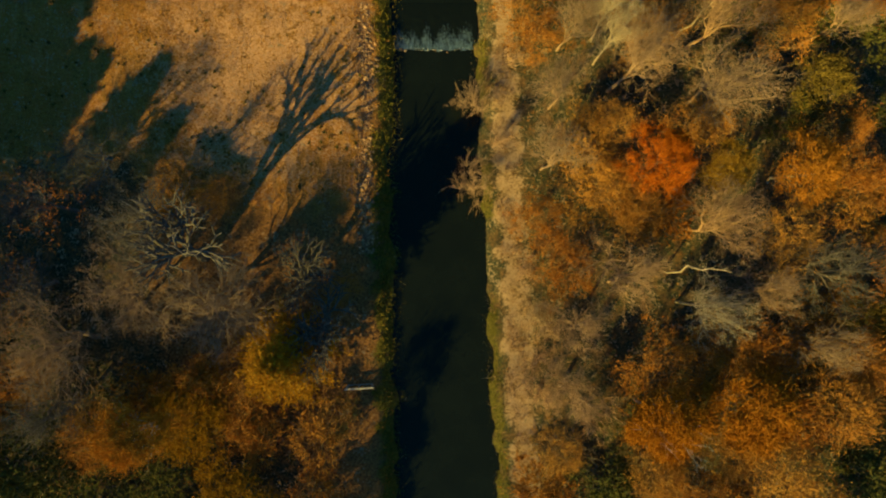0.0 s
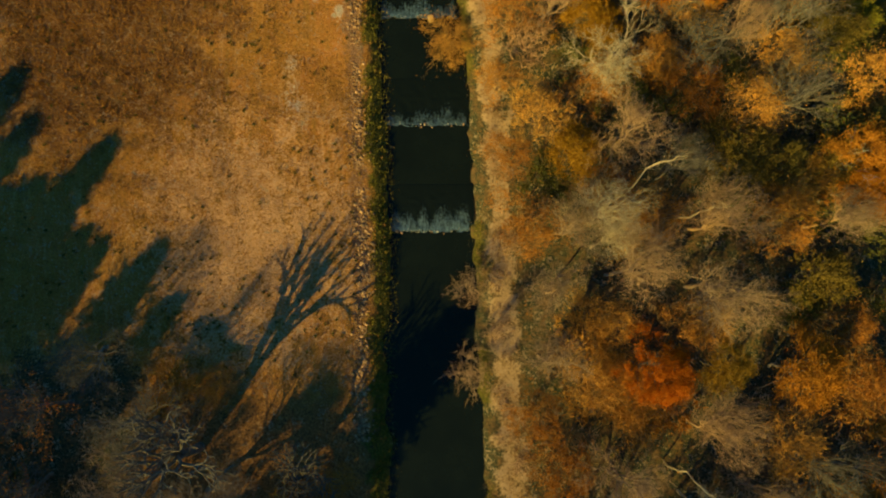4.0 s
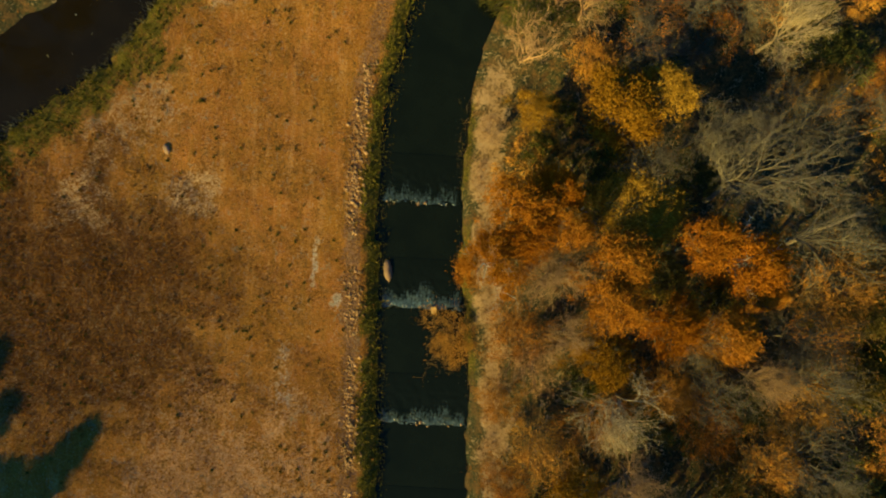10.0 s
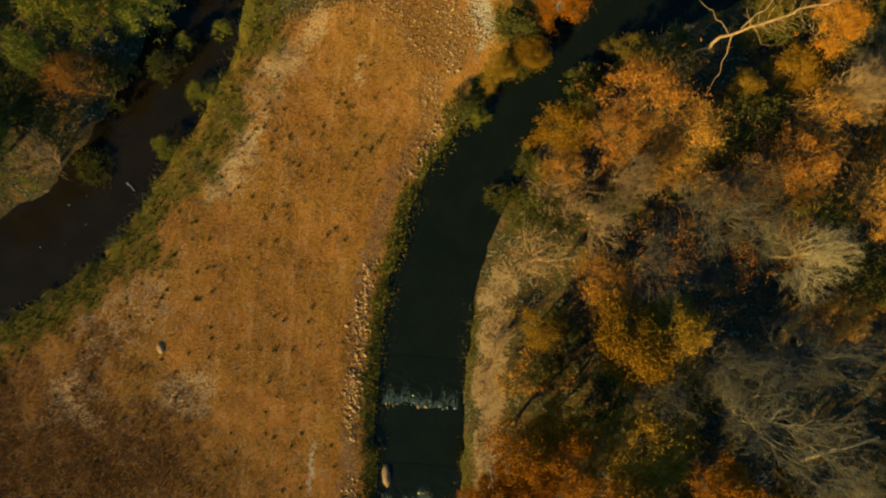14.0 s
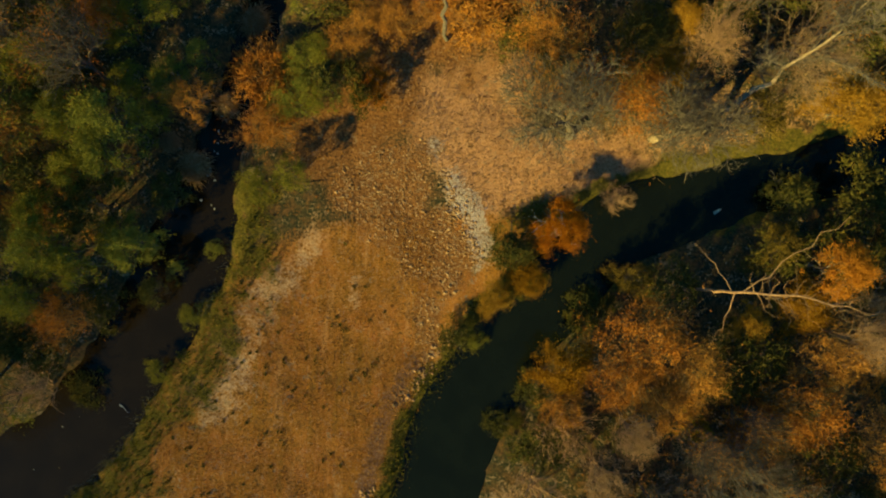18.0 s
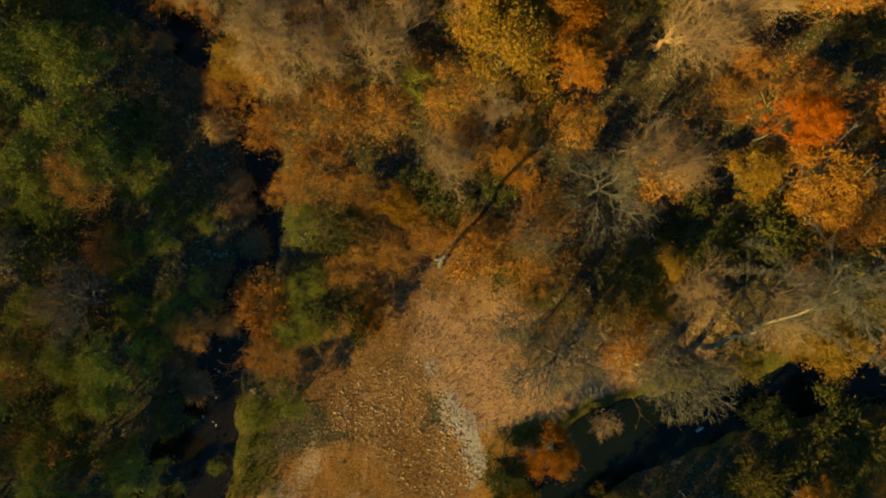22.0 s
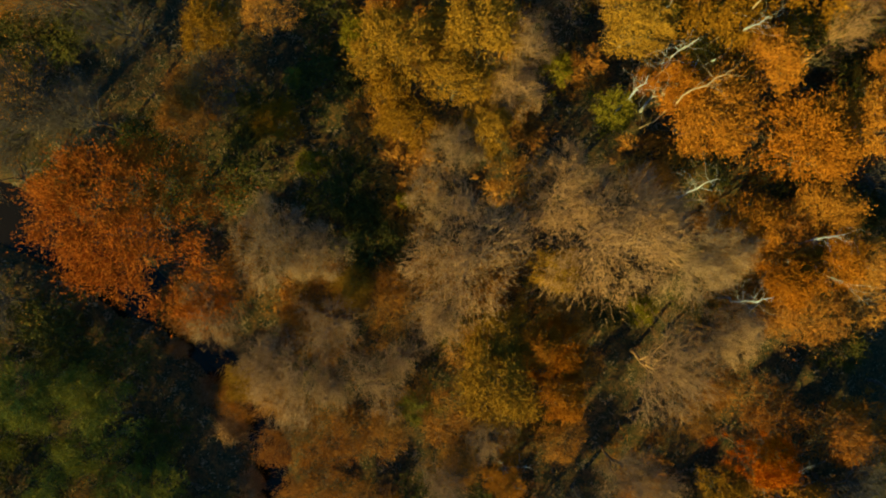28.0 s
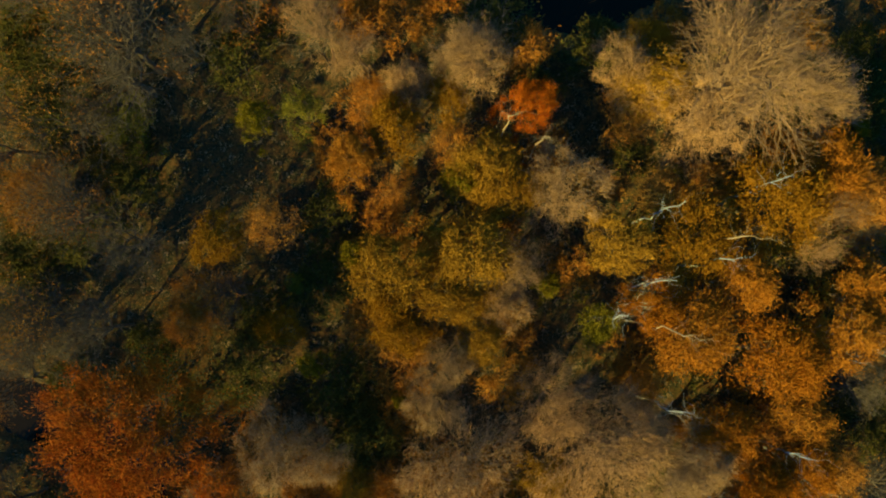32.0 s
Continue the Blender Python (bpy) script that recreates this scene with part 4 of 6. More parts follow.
def log(name, a, b, r0, r1, material, label, stubs=3):
    """A fallen trunk from a to b with a few broken branch stubs."""
    rng = np.random.default_rng(int(abs(a[0] * 13 + a[1] * 7)))
    a, b = np.array(a, float), np.array(b, float)
    root = tagged(new(name), label, "log")
    root.matrix_basis = Matrix.Translation(a)
    d = b - a
    knots = [d * f + np.array([*rng.normal(size=2) * 0.03 * np.linalg.norm(d), 0]) * (0 < f < 1) for f in np.linspace(0, 1, 6)]
    rr = np.linspace(r0, r1, 6)
    part("trunk", mesh_of("trunk", *tubes([(*knots[i], *knots[i + 1], rr[i], rr[i + 1]) for i in range(5)], 8)), material, root)
    for k in range(stubs):
        f = rng.uniform(0.25, 0.95)
        p = d * f
        e = p + unit(d) * rng.uniform(0.3, 0.8) + rng.normal(size=3) * np.array([0.9, 0.9, 0.4]) + np.array([0, 0, 0.5])
        part("branch", mesh_of("branch", *tubes([(*p, *e, r1 * 0.7, 0.02)], 5)), material, root)
    return root


log("stick", (-29.6, 70.9, -0.66), (-28.7, 70.2, -0.6), 0.05, 0.02, M_BARK["birch"], "thin pale stick lying in the brown stream", 1)
log("fallen_log", (-0.8, 117.1, 0.3), (6.0, 121.8, 0.5), 0.28, 0.2, M_BARK["dark"], "dark fallen trunk lying among brown scrub", 2)
log("fallen_log", (32.2, 50.9, 0.8), (37.5, 54.0, 3.0), 0.2, 0.1, M_BARK["pale"], "pale fallen trunk leaning on green bushes", 3)
log("tree_stump", (1.0, 126.0, 0.0), (0.9, 126.1, 2.0), 0.42, 0.34, M_BARK["birch"], "pale broken tree stump among amber leaves", 2)


def dead_tree(knots, radii, spread, twigs, bark, label, seed, crown=False, limbs=()):
    """A dead or leaning tree along a given bent trunk, with bare crooked branches."""
    rng = np.random.default_rng(seed)
    k = np.array(knots, float)
    base = k[0].copy()
    base[2] = ground_at(base[0], base[1]) - 0.1
    k = k - base
    k[0, 2] = 0
    fine_k, fine_r = [k[0]], [radii[0]]
    for i in range(len(k) - 1):
        for f in (1 / 3, 2 / 3, 1.0):
            fine_k.append(k[i] + (k[i + 1] - k[i]) * f + rng.normal(size=3) * 0.035 * np.linalg.norm(k[i + 1] - k[i]))
            fine_r.append(radii[i] + (radii[i + 1] - radii[i]) * f)
    k, radii = np.array(fine_k), fine_r
    root = tagged(new("dead_tree"), label, "tree")
    root.matrix_basis = Matrix.Translation(base)
    part("trunk", mesh_of("trunk", *tubes([(*k[i], *k[i + 1], radii[i], radii[i + 1]) for i in range(len(k) - 1)], 8)), bark, root)
    for limb in limbs:
        q = np.array(limb, float) - base
        q = np.concatenate([q[i] + (q[i + 1] - q[i]) * np.array([[0.0], [0.33], [0.66]]) + rng.normal(size=(3, 3)) * 0.13 * (i > 0) for i in range(len(q) - 1)] + [q[-1:]])
        r = np.linspace(0.055, 0.012, len(q))
        part("limb", mesh_of("limb", *tubes([(*q[i], *q[i + 1], r[i], r[i + 1]) for i in range(len(q) - 1)], 6)), bark, root)
    fine = []
    for n in range(twigs):
        i = rng.integers(len(k) // 2, len(k) - 1)
        p = k[i] + (k[i + 1] - k[i]) * rng.uniform()
        d = unit(unit(k[i + 1] - k[i]) * 0.7 + rng.normal(size=3) * 0.8 + np.array([0, 0, 0.2]))
        r, segs = radii[i] * rng.uniform(0.22, 0.42), []
        for s in range(4):
            q = p + d * spread * rng.uniform(0.18, 0.34)
            segs.append((*p, *q, r, r * 0.68))
            if crown:
                for m in range(14):
                    a = p + (q - p) * rng.uniform()
                    e = a + unit(d + rng.normal(size=3) * 0.7) * rng.uniform(0.5, 1.5)
                    fine.append((*a, *e, 0.026, 0.01))
                    for h in range(3):
                        w = a + (e - a) * rng.uniform(0.2, 0.9)
                        fine.append((*w, *(w + unit(d + rng.normal(size=3) * 0.8) * rng.uniform(0.3, 0.9)), 0.018, 0.005))
            p, r, d = q, r * 0.68, unit(d + rng.normal(size=3) * 0.45)
        # a full crown is greyer than its trunk: its shaded side painted into the bark
        part("branch", mesh_of("branch", *tubes(segs, 5)), M_BARK["grey"] if crown else bark, root)
    if fine:
        part("crown", mesh_of("crown", *tubes(fine, 3, True)), M_BARK["grey"], root)
    return root


dead_tree([(19.6, 85.0, 0), (19.9, 85.0, 4.0), (20.3, 85.0, 7.3), (21.6, 85.1, 9.2), (23.3, 85.2, 12.0), (24.2, 84.9, 15.0), (24.6, 84.4, 18.0)],
          [0.16, 0.13, 0.11, 0.09, 0.06, 0.04, 0.015], 2.6, 44, M_BARK["bare"], "bleached dead tree with crooked bare branches near the bend", 3, False,
          [[(21.2, 85.2, 8.8), (22.4, 86.6, 10.0), (24.2, 88.8, 11.6), (25.8, 90.7, 13.4)], [(20.7, 85.1, 7.9), (20.2, 86.2, 7.6), (19.3, 87.4, 6.9), (18.2, 88.6, 6.6)],
           [(20.9, 85.0, 8.0), (20.7, 83.6, 7.6), (20.4, 82.2, 7.0), (19.8, 80.8, 6.4)]])


def forked_tree(x, y, h, seed, bark="dark", label="dark bare tree with stout forking limbs beside the meadow", side=0.1, radius=0):
    """A stout bare tree with thick limbs."""
    rng = np.random.default_rng(seed)
    rows, tips = forks(rng, h, h * 0.04, 6 if not radius else 7, side, thin=0.72 if not radius else 0.66)
    if radius:
        rows, tips = fitted(rows, tips, radius, h)
    root = tagged(new("bare_tree"), label, "tree")
    root.matrix_basis = pose(x, y, ground_at(x, y) - 0.1)
    part("trunk", mesh_of("trunk", *tubes(rows[0], 9)), M_BARK[bark], root)
    for i in range(0, len(rows[1]), 3):
        part("limb", mesh_of("limb", *tubes(rows[1][i:i + 3], 7)), M_BARK[bark], root)
    twigs = [(*p, *(p + unit(d + rng.normal(size=3) * 0.5) * rng.uniform(0.4, 1.1)), 0.018, 0.005) for p, d in tips for k in range(4 if radius else 2)]
    part("crown", mesh_of("crown", *join([tubes(row, 4) for row in rows[2:]] + [tubes(twigs, 3, True)])), M_BARK[bark], root)
    return root


forked_tree(-20.7, 1.7, 12.5, 12)
forked_tree(-11.8, -0.4, 8.5, 13)
forked_tree(-9.4, -4.7, 10.5, 15)
dead_tree([(16.2, 97.6, 0), (18.8, 98.9, 1.8), (21.4, 100.2, 3.6), (23.4, 101.6, 6.0), (25.6, 103.6, 9.0), (27.4, 106.0, 12.0)], [0.38, 0.34, 0.27, 0.15, 0.09, 0.04], 7.5, 20,
          M_BARK["pale"], "leaning grey trunk with bare spreading branches by the canal", 4, True)
dead_tree([(-2.2, 105.4, 0), (-2.4, 105.8, 5), (-2.3, 106.0, 10), (-2.0, 106.3, 14.5)], [0.2, 0.17, 0.13, 0.06], 3.4, 11, M_BARK["grey"],
          "tall bare snag with a few grey crooked branches", 5)
# grey bark stands in for the shadows inside these two dense crowns
forked_tree(9.1, 97.5, 10.0, 21, "grey", "large bare tree with spreading tangled branches in a clearing", 0.4, 6.5)
forked_tree(21.0, 98.8, 9.5, 22, "grey", "bare tree with a wide tangled crown by the canal", 0.4, 6.0)

# slim pale trees whose crooked upper branches stand out of the canopy
for k, (x, y, h) in enumerate(((22.5, 0.4, 13), (24.0, 22.9, 11), (18.3, 25.7, 17), (18.4, 141.0, 10.5), (15.8, 149.0, 20), (21.8, 157.4, 17), (4.1, 165.3, 14), (1.0, 166.2, 17.5), (26.4, 134.0, 9))):
    dead_tree([(x, y, 0), (x + 0.1, y + 0.2, h * 0.45), (x - 0.1, y + 0.1, h * 0.8), (x + 0.3, y - 0.1, h)], [0.08, 0.065, 0.045, 0.015], 3.0, 12, M_BARK["pale"],
              "slim pale birch with crooked bare upper branches", 40 + k)


for k, (x, y, h) in enumerate(((24.9, 162.4, 13.5), (16.2, 159.9, 13), (15.5, 153.1, 13.5), (21.3, 155.4, 13), (12.0, 149.7, 13), (17.4, 141.6, 13.5), (23.0, 132.5, 12.5), (28.9, 138.0, 12.5))):
    dead_tree([(x, y - 0.5, 0), (x + 0.2, y - 0.2, h * 0.4), (x, y, h * 0.7), (x + 0.4, y + 0.5, h)], [0.10, 0.085, 0.06, 0.02], 2.6, 14, M_BARK["birch"],
              "slim birch with a spray of thin white branches among orange leaves", 70 + k)


# ---- grass and fallen leaves ----
def zone_at(field, x, y):
    i = np.clip(np.searchsorted(axis_x, x) - 1, 0, len(axis_x) - 2)
    j = np.clip(np.searchsorted(axis_y, y) - 1, 0, len(axis_y) - 2)
    return field[j, i]


def low_growth(name, label, zone, n, box, length, width, material, seed, lean=0.6, category="grass"):
    """Many small blades on the ground, thick where the zone is strong."""
    rng = np.random.default_rng(seed)
    x, y = rng.uniform(box[0], box[1], n * 4), rng.uniform(box[2], box[3], n * 4)
    ok = (zone_at(zone, x, y) > rng.uniform(0.15, 0.95, n * 4)) & (np.minimum(zone_at(dc, x, y), zone_at(ds, x, y)) > -0.15)
    x, y = x[ok][:n], y[ok][:n]
    m = len(x)
    base = np.stack([x, y, zone_at(gz, x, y) - 0.03], 1)
    az = rng.uniform(0, 6.28, m)
    ln = length * rng.uniform(0.5, 1.4, m)
    tip = base + np.stack([np.cos(az) * lean * ln, np.sin(az) * lean * ln, ln], 1)
    side = np.stack([-np.sin(az + rng.normal(size=m)), np.cos(az), np.zeros(m)], 1) * (width * rng.uniform(0.6, 1.4, m))[:, None]
    verts = np.stack([base - side, base + side, tip], 1).reshape(-1, 3)
    ob = new(name, mesh_of(name, verts, np.arange(3 * m).reshape(-1, 3)))
    ob.data.materials.append(material)
    return tagged(ob, label, category, kind="stuff")


low_growth("bank_grass", "green and ochre grass along the water's edges", green, 60000, (-48, 10, -30, 96), 0.4, 0.045, M_LEAF["grass"], 21)
low_growth("meadow_grass", "dry golden grass of the open meadow", np.clip(meadow - green - scrub * 0.5, 0, 1) * (0.35 + 0.65 * n2), 150000, (-46, -2, 4, 92), 0.2, 0.024, M_LEAF["hay"], 22, 1.2)
low_growth("heath", "reddish-brown withered heath in the meadow", scrub * 0.8, 40000, (-46, -14, 26, 58), 0.3, 0.035, M_LEAF["litter"], 23, 0.9, "heath")
low_growth("tall_dry_grass", "pale dry grass beside the track and clearing", np.clip(path * step(n1, 0.35, 0.75) + tanland * 0.7, 0, 1) * (1 - green), 50000, (-10, 20, -30, 106), 0.3, 0.035, M_LEAF["reed"], 24, 1.0)
forest = np.clip(1 - meadow - path - tanland - gravel, 0, 1) * (dc > 1) * (ds > 0.8)
low_growth("fallen_leaves", "brown and orange fallen leaves on the forest floor", forest, 50000, (-50, 48, -38, 190), 0.10, 0.09, M_LEAF["litter"], 25, 2.0, "leaves")
low_growth("bank_reeds", "dry pinkish reeds and brush hanging over the canal's edge", np.clip((1 - left) * (1 - step(dc, 0.3, 1.7)) * step(n2, 0.3, 0.6) * (gy < 70) + left * (1 - step(dc, 0.0, 0.7)) * 0.4 * (gy < 90), 0, 1),
           12000, (-8, 8, -32, 90), 0.5, 0.018, M_LEAF["reed"], 26, 0.9, "reeds")
low_growth("withered_rushes", "bleached grey rushes along the brown stream's edge", np.clip((ss > 0) * (1 - step(np.abs(ds - 0.15), 0.3, 0.9)) * step(n2, 0.25, 0.5) * (gy < 86), 0, 1),
           9000, (-46, -18, 50, 88), 0.6, 0.022, M_LEAF["rush"], 27, 0.8, "rushes")


def tussocks(n, seed):
    """Small dark tufts dotted over the meadow."""
    rng = np.random.default_rng(seed)
    out = []
    while len(out) < n:
        x, y = rng.uniform(-44, -6), rng.uniform(8, 90)
        if zone_at(meadow, np.array([x]), np.array([y]))[0] < 0.9 or rough(np.array(x), np.array(y), 7.0, 71) < rng.uniform(0.2, 0.9):
            continue
        m = 30
        c = np.array([x, y, ground_at(x, y)])
        az, ln = rng.uniform(0, 6.28, m), rng.uniform(0.12, 0.30, m)
        base = c + np.stack([rng.normal(size=m) * 0.065, rng.normal(size=m) * 0.065, np.zeros(m)], 1)
        tip = base + np.stack([np.cos(az) * ln * 0.6, np.sin(az) * ln * 0.6, ln], 1)
        side = np.stack([-np.sin(az), np.cos(az), np.zeros(m)], 1) * 0.03
        out.append((np.stack([base - side, base + side, tip], 1).reshape(-1, 3), np.arange(3 * m).reshape(-1, 3), None))
    ob = new("tussocks", mesh_of("tussocks", *join(out)))
    ob.data.materials.append(M_LEAF["green"])
    return tagged(ob, "small dark tussocks dotted over the dry meadow", "grass", kind="stuff")


tussocks(480, 31)


# ---- trees and shrubs ----
plant("khaki", 34.2, -11.2, 2.7, 7.0)
plant("khaki", 38.9, -4.0, 2.5, 7.0)
plant("khaki", 35.1, 17.3, 2.8, 8.0)
plant("khaki", 36.9, 27.4, 3.2, 8.0)
plant("khaki", 28.1, 27.7, 3.7, 8.0)
plant("khaki", 32.2, 27.7, 2.4, 7.0)
plant("khaki", 36.9, 39.4, 2.6, 8.0)
plant("khaki", 36.6, 45.4, 2.6, 8.0)
plant("khaki", 19.7, 46.9, 2.1, 8.0)
plant("khaki", 15.1, 85.4, 1.9, 4.0)
plant("khaki", 26.3, 88.9, 1.6, 5.0)
plant("khaki", 23.9, 99.2, 2.5, 6.0)
plant("khaki", 13.7, 104.7, 2.6, 6.0)
plant("khaki", 35.4, 105.1, 2.5, 6.0)
plant("khaki", 15.4, 106.1, 2.2, 5.0)
plant("conifer", -54.5, -10.8, 6.0, 14.1)
plant("conifer", -41.5, -9.0, 5.0, 14.0)
plant("conifer", -43.6, -4.6, 5.0, 14.1)
plant("conifer", -51.3, -4.1, 5.5, 14.9)
plant("conifer", -58.5, -0.5, 6.0, 14.9)
plant("conifer", -45.5, 0.5, 4.5, 11.6)
plant("conifer", -50.5, 1.0, 5.0, 12.4)
plant("conifer", -53.6, 3.7, 5.5, 13.3)
plant("conifer", -48.3, 5.8, 5.2, 14.1)
plant("conifer", -64.5, 6.0, 6.0, 14.9)
plant("conifer", -55.5, 8.0, 5.0, 14.1)
plant("conifer", -58.2, 11.1, 6.0, 14.9)
plant("dark", -34.2, -0.6, 4.3, 9.0)
plant("dark", 37.9, 0.4, 3.8, 11.8)
plant("dark", -32.5, 6.0, 4.3, 9.0)
plant("dark", 44.7, 19.5, 4.5, 13.0)
plant("dark", 31.5, 42.7, 3.3, 11.0)
plant("dark", 38.1, 61.3, 4.5, 13.1)
plant("dark", -45.1, 66.3, 4.5, 12.9)
# tan and rust plants among these rows take dark bark, shade put into colour
plant("dark", 17.2, 67.6, 3.3, 10.0)
plant("dark", 22.9, 67.7, 2.5, 8.0)
plant("dark", 44.3, 68.9, 4.5, 9.4)
plant("dark", 26.7, 69.7, 2.9, 9.0)
plant("dark", 19.8, 72.6, 2.9, 10.0)
plant("dark", 23.8, 74.5, 2.9, 9.0)
plant("dark", -48.4, 82.5, 4.5, 9.2)
plant("dark", 6.3, 99.0, 2.9, 9.0)
plant("dark", -48.3, 99.4, 4.5, 8.6)
plant("dark", -32.1, 99.9, 3.7, 11.0)
plant("dark", -39.9, 102.2, 4.5, 9.5)
plant("dark", 45.5, 104.6, 4.5, 12.3)
plant("dark", 5.6, 108.1, 3.0, 8.0)
plant("dark", -43.6, 109.2, 4.5, 9.9)
plant("dark", 43.8, 119.4, 4.5, 11.1)
plant("dark", 19.2, 128.4, 3.4, 9.0)
plant("dark", -43.6, 128.4, 4.5, 11.2)
plant("dark", -44.9, 139.8, 4.5, 8.9)
plant("dark", -40.9, 146.5, 4.7, 12.0)
plant("dark", -40.4, 147.1, 4.6, 14.5)
plant("dark", 39.8, 149.2, 4.5, 9.4)
plant("dark", -24.0, 149.9, 3.1, 9.0)
plant("dark", -38.2, 157.0, 4.9, 13.0)
plant("dark", -43.6, 159.1, 4.4, 9.1)
plant("dark", -46.6, 163.1, 4.5, 13.1)
plant("dark", -40.4, 165.3, 5.0, 12.0)
plant("dark", -47.9, 168.4, 4.5, 7.9)
plant("dark", -34.7, 172.7, 6.6, 16.3)
plant("dark", -23.6, 176.2, 4.2, 11.0)
plant("dark", -44.6, 177.9, 4.5, 10.2)
plant("dark", -37.5, 178.9, 4.5, 13.1)
plant("dark", -22.2, 181.7, 4.5, 13.2)
plant("dark", -28.5, 182.3, 4.5, 8.6)
plant("dark", -37.4, 184.6, 4.5, 10.6)
plant("dark", -17.8, 185.3, 4.5, 8.8)
# beyond x 18 some are tan trees, greyed to paint in their shaded look
plant("grey", -31.2, -11.0, 4.1, 12.0)
plant("grey", 34.4, 0.6, 3.7, 11.0)
plant("grey", -24.7, 4.5, 4.8, 8.0)
plant("grey", 45.3, 10.8, 4.5, 10.2)
plant("grey", -29.6, 11.0, 4.6, 6.0)
plant("grey", 22.4, 26.9, 3.2, 11.0)
plant("grey", 32.1, 33.1, 3.5, 13.0)
plant("grey", 25.1, 38.5, 3.2, 10.0)
plant("grey", 32.1, 39.5, 3.6, 13.0)
plant("grey", 22.1, 43.0, 3.1, 11.0)
plant("grey", 31.4, 51.2, 4.3, 14.0)
plant("grey", 25.0, 54.5, 6.1, 17.0)
plant("grey", 18.6, 56.2, 3.0, 10.0)
plant("grey", 22.7, 59.3, 3.1, 12.0)
plant("grey", 30.5, 59.7, 4.7, 14.0)
plant("grey", 22.7, 71.5, 3.9, 11.0)
plant("grey", 35.5, 83.7, 4.5, 10.4)
plant("grey", 40.1, 108.4, 4.5, 9.3)
plant("grey", 10.8, 112.7, 4.6, 14.0)
plant("grey", 35.0, 115.1, 4.5, 11.8)
plant("grey", 39.5, 116.7, 4.5, 9.4)
plant("grey", 40.2, 124.9, 4.5, 11.0)
plant("grey", 45.0, 130.8, 4.5, 10.0)
plant("grey", 41.3, 134.1, 4.5, 10.7)
plant("grey", 36.6, 145.4, 4.5, 11.0)
plant("grey", -35.9, 145.8, 4.2, 12.0)
plant("grey", -34.4, 154.6, 4.4, 12.0)
plant("grey", 37.4, 158.8, 4.5, 8.1)
plant("grey", -35.2, 170.1, 6.0, 13.0)
plant("grey", -29.0, 173.4, 3.7, 12.0)
plant("grey", -17.0, 174.1, 3.1, 12.0)
plant("grey", 37.6, 185.0, 4.5, 12.7)
plant("grey", 21.9, 185.3, 4.5, 13.0)
plant("grey", 32.5, 185.4, 4.5, 9.7)
plant("bare", 12.5, -10.3, 3.2, 11.0)
plant("bare", -30.2, -5.6, 5.8, 10.0)
plant("bare", 33.5, -5.4, 3.7, 11.0)
plant("bare", 13.3, -5.0, 3.6, 11.0)
plant("bare", -26.2, -2.6, 6.0, 8.0)
plant("bare", -19.8, -2.1, 6.0, 8.0)
plant("bare", 29.8, -1.7, 3.5, 11.0)
plant("bare", 17.3, -0.6, 4.5, 12.0)
plant("bare", 24.5, 4.4, 4.0, 11.0)
plant("bare", 10.9, 10.1, 3.2, 11.0)
plant("bare", 11.7, 16.0, 2.9, 11.0)
plant("bare", 25.0, 16.5, 4.4, 15.0)
plant("bare", 17.4, 17.7, 4.1, 13.0)
plant("bare", 12.5, 21.6, 2.9, 11.0)
plant("bare", 25.1, 22.0, 4.0, 12.0)
plant("bare", 35.7, 22.1, 3.7, 11.0)
plant("bare", 18.6, 30.0, 4.1, 12.0)
plant("bare", 27.3, 40.0, 3.1, 11.0)
plant("bare", 11.4, 42.2, 2.9, 10.0)
plant("bare", 10.3, 46.0, 3.5, 11.0)
plant("bare", 12.5, 70.7, 3.3, 10.0)
plant("bare", 14.6, 74.3, 2.9, 10.0)
plant("bare", 31.0, 82.4, 3.1, 10.0)
plant("bare", 19.9, 104.8, 3.2, 10.0)
plant("bare", 26.8, 105.8, 4.5, 10.0)
plant("bare", -2.7, 113.7, 3.1, 10.0)
plant("bare", 15.5, 114.5, 3.3, 10.0)
plant("bare", 13.4, 116.8, 3.2, 11.0)
plant("bare", 0.8, 118.7, 2.7, 10.0)
plant("bare", -9.4, 122.8, 3.1, 10.0)
plant("bare", -13.6, 123.1, 3.0, 9.0)
plant("bare", -19.3, 125.4, 3.1, 9.0)
plant("bare", -7.2, 125.5, 3.0, 10.0)
plant("bare", 16.1, 126.5, 5.4, 13.0)
plant("bare", -12.9, 128.9, 4.9, 10.0)
plant("bare", -4.6, 130.0, 3.5, 11.0)
plant("bare", 31.7, 156.5, 3.8, 11.0)
plant("bare", 32.2, 160.0, 3.3, 12.0)
plant("bare", 23.9, 173.0, 9.2, 20.0)
plant("bare", -2.1, 173.9, 4.2, 13.6)
plant("bare", -12.8, 174.1, 4.0, 11.0)
plant("bare", -16.4, 174.6, 4.2, 13.6)
plant("bare", 22.7, 174.8, 8.4, 16.0)
plant("pale", 23.8, -2.5, 3.2, 12.0)
plant("pale", 16.0, 20.3, 2.4, 12.0)
plant("pale", 15.8, 22.6, 2.9, 14.0)
plant("pale", 17.4, 37.2, 4.4, 14.0)
plant("pale", 29.1, 68.6, 3.4, 12.0)
plant("haze", -16.4, 123.1, 4.2, 8.0)
plant("haze", -24.5, 129.0, 3.2, 7.0)
plant("haze", 22.6, 129.5, 3.1, 10.0)
plant("haze", -15.0, 134.6, 3.0, 8.0)
plant("haze", -1.5, 134.7, 5.5, 12.0)
plant("haze", -19.0, 135.4, 3.9, 9.0)
plant("haze", 18.0, 136.4, 4.3, 11.0)
plant("haze", 21.2, 136.7, 3.2, 11.0)
